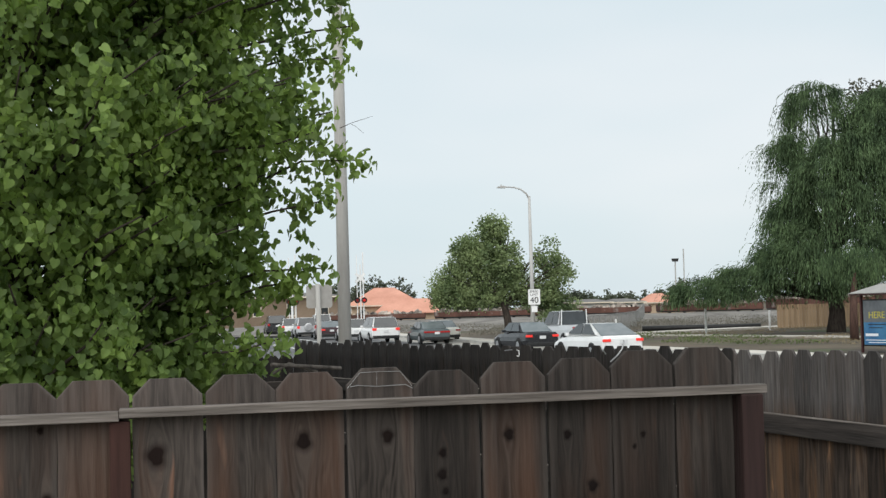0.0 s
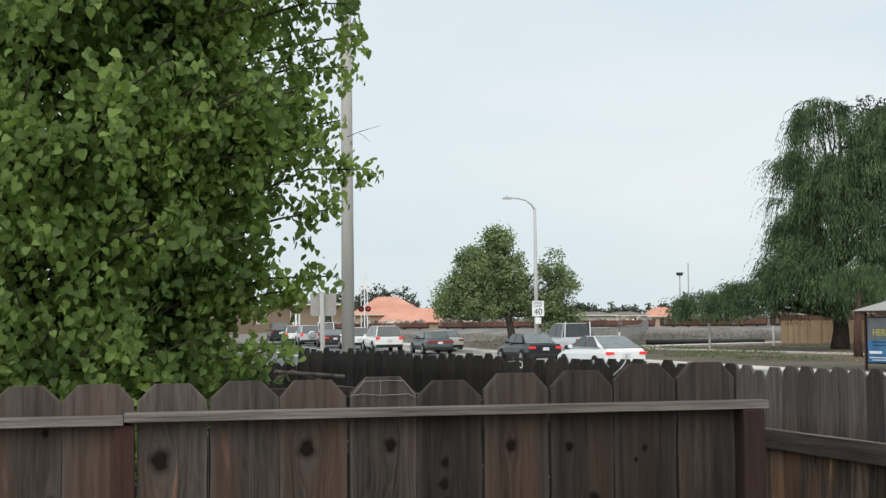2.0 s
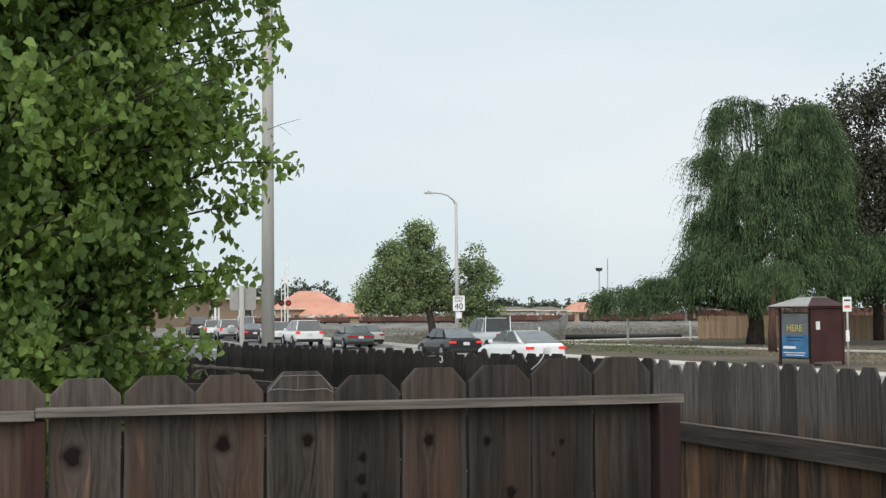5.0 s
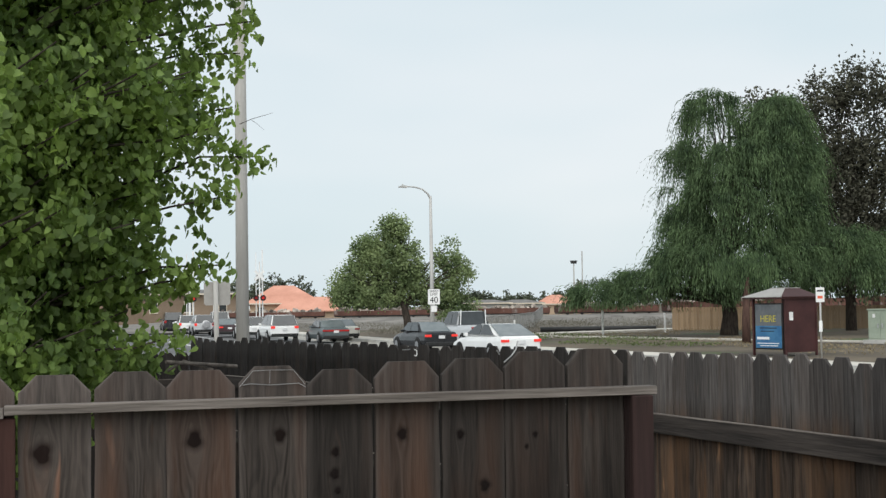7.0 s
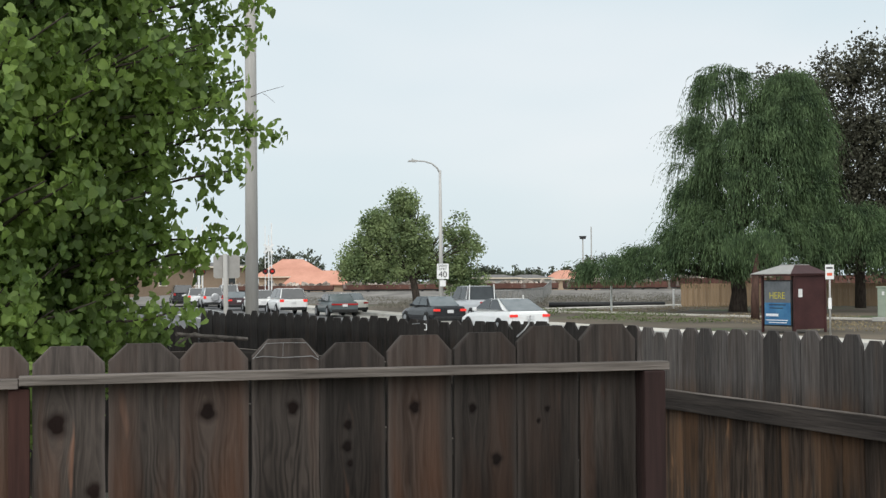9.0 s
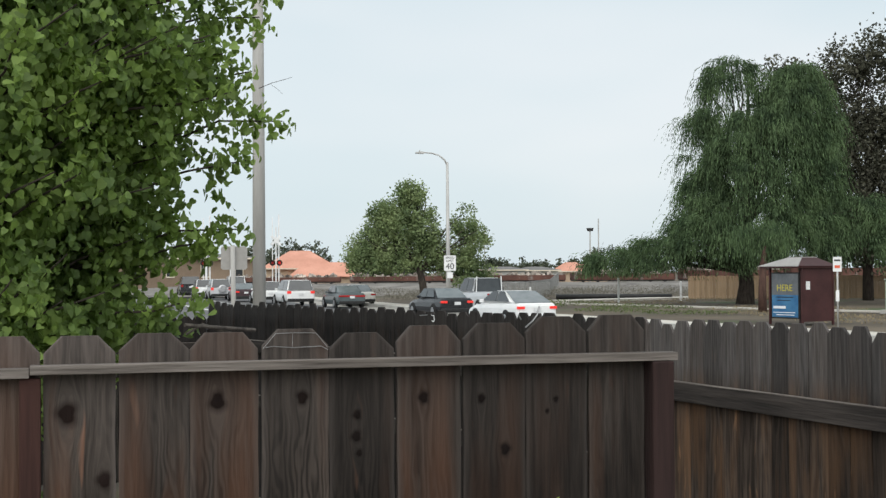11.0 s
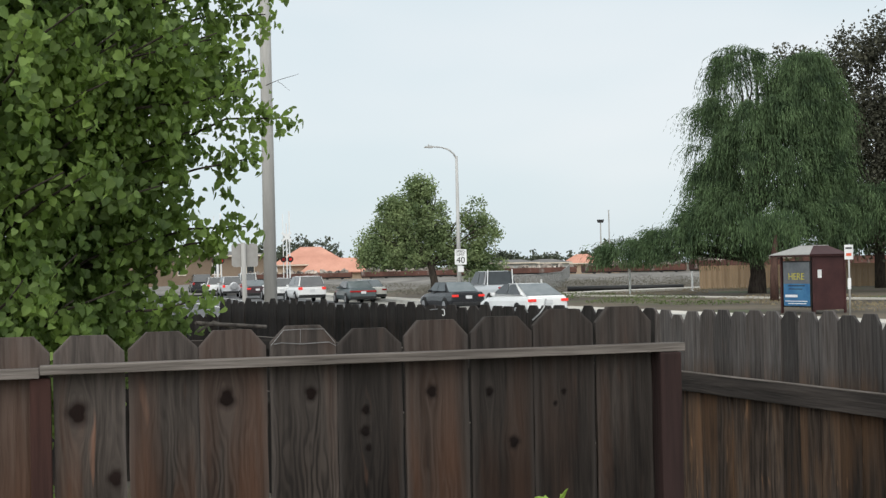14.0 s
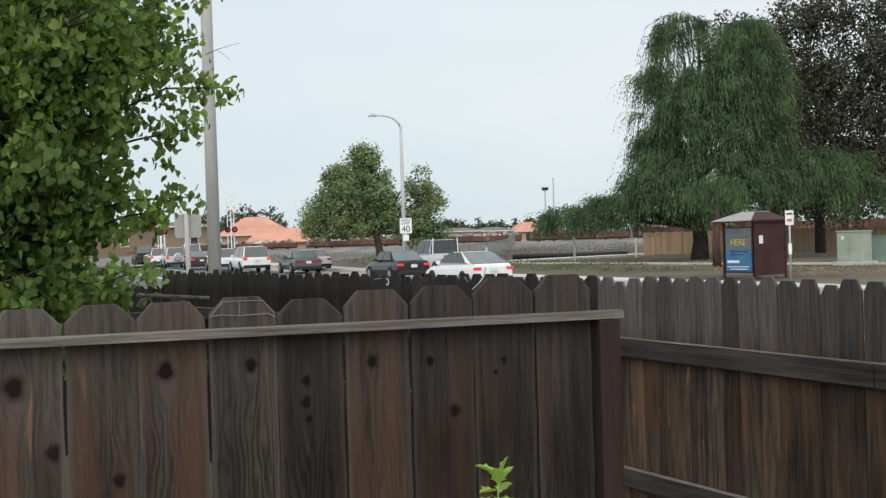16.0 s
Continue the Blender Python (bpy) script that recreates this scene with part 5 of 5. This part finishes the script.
def crossing(x, y, label):
    c = thing("crossing_signal", pose(x, y, 0, 0, 0, -6), label, "signal", group="level crossing signals")
    part("mast", tube([(0, 0, -0.1), (0, 0, 6.9)], 0.07, 10), M_WHITE, c)
    for s in (-1, 1):
        b = part("backplate", tube([(s * 0.36, 0.0, 3.15), (s * 0.36, 0.03, 3.15)], 0.31, 18), M_BLACK, c, "round black backplate")
        part("lens", tube([(s * 0.36, -0.06, 3.15), (s * 0.36, -0.01, 3.15)], 0.16, 14), M_SIGNAL if s > 0 else M_SIGNALOFF, b, "red signal lens")
        part("hood", tube([(s * 0.36, -0.25, 3.20), (s * 0.36, -0.01, 3.18)], [0.19, 0.19], 12, cap=False), M_BLACK, b)
        part("crossbuck", box(-0.66, 0.66, -0.05, -0.02, -0.13, 0.13), M_WHITE, c, "white crossbuck board", m=pose(0, -0.012 * (s + 2), 5.5, 0, s * 45, 0))
    part("crossarm", box(-0.45, 0.45, -0.03, 0.03, 3.11, 3.19), M_BLACK, c)
    part("gate_arm", box(-0.40, -0.32, 0.2, 0.26, 1.2, 7.9), M_WHITE, c, "raised white gate arm")
    part("gate_arm", box(0.24, 0.38, 0.6, 0.66, 1.2, 8.2), M_WHITE, c, "raised white gate arm")
    part("cabinet", box(-0.25, 0.25, 0.1, 0.5, 0, 1.2, 0.02), M_STEEL, c)
    return c


crossing(18.15, 136, "white crossing signal with two red lamps and a crossbuck")
crossing(11.3, 139.5, "white crossing signal partly hidden by the leafy tree")
for x, y, h in ((11.8, 146.8, 3.4), (13.2, 133, 3.0)):
    wp = thing("marker_post", pose(x, y, 0), "slim white marker post near the crossing", "post")
    part("shaft", tube([(0, 0, -0.1), (0, 0, h)], 0.12, 8), M_WHITE, wp)
    part("cap", tube([(0, 0, h), (0, 0, h + 0.05)], [0.13, 0.1], 8), M_WHITE, wp)

# ---- freight train on the bank ----


def freight_car(x, label, length, tall, load, seed):
    y = 150 - 0.16 * (x - 20) + 4.5
    c = thing("freight_car", pose(x, y, 0.78, 0, 0, -9.1), label, "railway wagon", group="standing freight train")
    r = random.Random(seed)
    part("underframe", box(-length / 2, length / 2, -1.3, 1.3, 0.12, 0.3, 0.02), M_BLACK, c)
    part("side", box(-length / 2, length / 2, -1.42, -1.30, 0.28, 0.28 + tall, 0.01), M_RUST, c, "maroon ribbed side")
    part("side", box(-length / 2, length / 2, 1.30, 1.42, 0.28, 0.28 + tall, 0.01), M_RUST, c, "maroon ribbed side")
    for s in (-1, 1):
        part("end", box(s * length / 2 - 0.06, s * length / 2 + 0.06, -1.42, 1.42, 0.28, 0.28 + tall * 1.15, 0.01), M_RUST, c)
        for k in (-0.9, 0.9):
            part("bogie_wheel", tube([(0, -1.0, 0), (0, -0.86, 0)], 0.22, 12), M_BLACK, c, m=pose(s * (length / 2 - 2) + k, 0, 0.22))
    n = int(length / 1.6)
    for i in range(n):
        px = -length / 2 + (i + 0.5) * length / n
        part("rib", box(px - 0.06, px + 0.06, -1.50, -1.42, 0.28, 0.28 + tall), M_RUST, c)
    if load:
        bm = bmesh.new()
        for i in range(46):
            q = pose(r.uniform(-length / 2 + 0.4, length / 2 - 0.4), r.uniform(-1.1, 0.2), 0.2 + tall + r.uniform(-0.1, load), r.uniform(-40, 40), r.uniform(-40, 40), r.uniform(0, 180))
            bmesh.ops.create_cube(bm, size=1, matrix=q @ Matrix.Diagonal((r.uniform(0.2, 0.9), r.uniform(0.2, 0.6), r.uniform(0.15, 0.5), 1)))
        tagged(part("load", bm, M_SCRAP, c, "heap of mixed scrap"), kind="stuff")


for i, (tall, load, label) in enumerate(((0.5, 0.25, "low maroon wagon with a scrap load"), (0.55, 0.3, "low maroon wagon with a scrap load"), (0.62, 0.25, "low maroon wagon with a scrap load"), (0.7, 0.35, "low maroon wagon with a scrap load"), (1.1, 0.2, "maroon wagon with a scrap load"), (1.3, 0.0, "empty maroon gondola wagon"), (1.3, 0.2, "maroon wagon with a scrap load"))):
    freight_car(22 + i * 13.2, label, 12.2, tall, load, i)

# ---- chain-link fence, floodlights, slim poles ----
cl = thing("chain_link_fence", pose(0, 0, 0), "galvanised chain-link fence along the verge", "fence")
corners = [Vector((17.5, 82.0, 0)), Vector((20.1, 70.6, 0)), Vector((20.7, 67.0, 0)), Vector((30, 87.5, 0)), Vector((40, 112, 0)), Vector((50.2, 138.7, 0.6))]
for a, b in list(zip(corners, corners[1:]))[1:]:
    d = b - a
    n = max(1, int(d.length / 3))
    for i in range(n + 1):
        p = a.lerp(b, i / n)
        part("post", tube([p - Vector((0, 0, 0.1)), p + Vector((0, 0, 1.4))], 0.035, 8), M_MESH, cl)
    part("top_rail", tube([a + Vector((0, 0, 1.38)), b + Vector((0, 0, 1.38))], 0.022, 6), M_MESH, cl)
    bm = bmesh.new()
    k = int(d.length / 0.24)
    for i in range(k):
        for s in (0, 1):
            p0, p1 = a.lerp(b, i / k), a.lerp(b, min(1, (i + 4) / k))
            z0, z1 = (0.05, 1.36) if s else (1.36, 0.05)
            tube([p0 + Vector((0, 0, z0)), p1 + Vector((0, 0, z1))], 0.005, 3, bm, cap=False)
    part("mesh", bm, M_MESH, cl, "fine wire mesh")

for x, y, h in ((77.3, 200, 9.0),):
    fl = thing("floodlight", pose(x, y, 0, 0, 0, -20), "tall floodlight pole with a dark lamp box", "lamp")
    part("pole", tube([(0, 0, 0), (0, 0, h - 0.3)], [0.16, 0.10], 8), M_GREYPOLE, fl)
    part("lamp_box", prism([(-0.45, h - 0.4), (0.45, h - 0.4), (0.6, h + 0.1), (-0.6, h + 0.1)], 0.5, "y", -0.25), M_BLACK, fl, "dark tapered lamp box")
for x, y, h, r in ((80.3, 204, 10.8, 0.10), (33.9, 112.4, 6.0, 0.04)):
    sp = thing("slim_pole", pose(x, y, 0), "slim grey pole against the sky", "pole")
    part("shaft", tube([(0, 0, 0), (0, 0, h)], r, 8), M_GREYPOLE, sp)
    part("base", tube([(0, 0, -0.05), (0, 0, 0.3)], r * 1.8, 8), M_GREYPOLE, sp)
for x, y, h in ((33.2, 78.8, 1.6), (29.0, 84.5, 1.0), (40.0, 84, 1.3)):
    bo = thing("white_post", pose(x, y, 0), "white painted post on the dry verge", "post")
    part("shaft", tube([(0, 0, -0.05), (0, 0, h)], 0.07, 8), M_WHITE, bo)
    part("cap", tube([(0, 0, h), (0, 0, h + 0.04)], [0.075, 0.05], 8), M_WHITE, bo)

pipe = thing("drain_pipe", pose(35.2, 92.3, 0, 0, 0, -18.5), "long black drain pipe lying on the verge", "pipe")
part("pipe", tube([(-1.5, 0, 0.17), (2, 0.05, 0.18), (5, 0, 0.17), (7.2, -0.05, 0.17)], 0.19, 12), M_BLACK, pipe, smooth=True)
part("coupling", tube([(2.6, 0.05, 0.17), (2.9, 0.05, 0.17)], 0.21, 12), M_BLACK, pipe)

# ---- low scrub on the verge and the bank ----


def scrub(name, label, spots, size, mat, count):
    pts = []
    for x, y, rx, ry, h in spots:
        n = int(count * rx * ry / 20)
        q = rng.uniform(-1, 1, (n, 2))
        q = q[(q ** 2).sum(1) < 1]
        pts.append(np.stack([x + q[:, 0] * rx, y + q[:, 1] * ry, rng.uniform(0, h, len(q)) * (1 - 0.6 * (q ** 2).sum(1))], 1))
    t = thing(name, pose(0, 0, 0), label, "scrub", kind="stuff")
    leaves("foliage", np.concatenate(pts), size, size * 0.35, mat, t, -0.5)


M_GRASS = material("green_weeds", (0.06, 0.085, 0.03), (0.14, 0.17, 0.07), size=1, fine=6, rough=1, bump=0, per="island", vary=0.35)
M_STRAW = material("straw_grass", (0.17, 0.14, 0.085), (0.31, 0.25, 0.15), size=0.4, fine=3, rough=1, bump=0, per="island", vary=0.2)
scrub("dry_scrub", "grey-green dry scrub below the railway bank", ((24, 122, 9, 7, 0.7), (38, 118, 10, 7, 0.8), (48, 112, 10, 7, 0.9), (30, 104, 7, 5, 0.6), (38, 98, 7, 4, 0.8), (55, 104, 9, 6, 0.9), (24, 96, 3, 6, 0.5), (66, 108, 10, 6, 0.9)), 0.14, M_SCRUB, 1700)
scrub("green_weeds", "green weeds on the verge", ((25, 74, 2.6, 4, 0.35), (29, 78, 3, 4, 0.3), (30, 68, 3, 3.5, 0.22), (26.5, 63, 2, 3, 0.18), (28.5, 58, 2.2, 3, 0.15)), 0.15, M_GRASS, 1500)
scrub("straw_grass", "straw-coloured dry grass on the verge", ((34, 78, 4, 4, 0.2), (36, 62, 4, 5, 0.18), (32, 54, 3, 5, 0.16), (31, 46, 3, 5, 0.14), (38, 48, 5, 4, 0.2), (42, 82, 5, 4, 0.25)), 0.12, M_STRAW, 900)

# ---- cars arriving from behind ----
vehicle("saloon_car", (15.5, 78.8), "grey-green saloon with a red tail panel joining the queue", "car", GREEN_CAR, 4.7, 1.82, 1.42, "sedan", M_GLASSPALE, M_TAIL, panel=True)
vehicle("saloon_car", (17.2, 83.9), "faded cream old saloon beside the queue", "car", CREAM_CAR, 4.8, 1.8, 1.42, "sedan", M_GLASSPALE, M_TAIL)
vehicle("saloon_car", (17.0, 59.3), "black saloon with lit brake lamps approaching the queue", "car", BLACK_CAR, 4.7, 1.8, 1.44, "sedan", M_GLASSPALE, M_BRAKE)
vehicle("pickup_truck", (20.6, 63.3), "silver pickup truck with a slatted tailgate", "pickup", SILVER_CAR, 5.8, 2.0, 1.92, "pickup", M_GLASSDARK, M_TAIL)
vehicle("saloon_car", (17.1, 47.5), "white saloon with red tail lamps approaching the queue", "car", WHITE_CAR, 4.85, 1.88, 1.46, "sedan", M_GLASSPALE, M_BRAKE, fast=True)
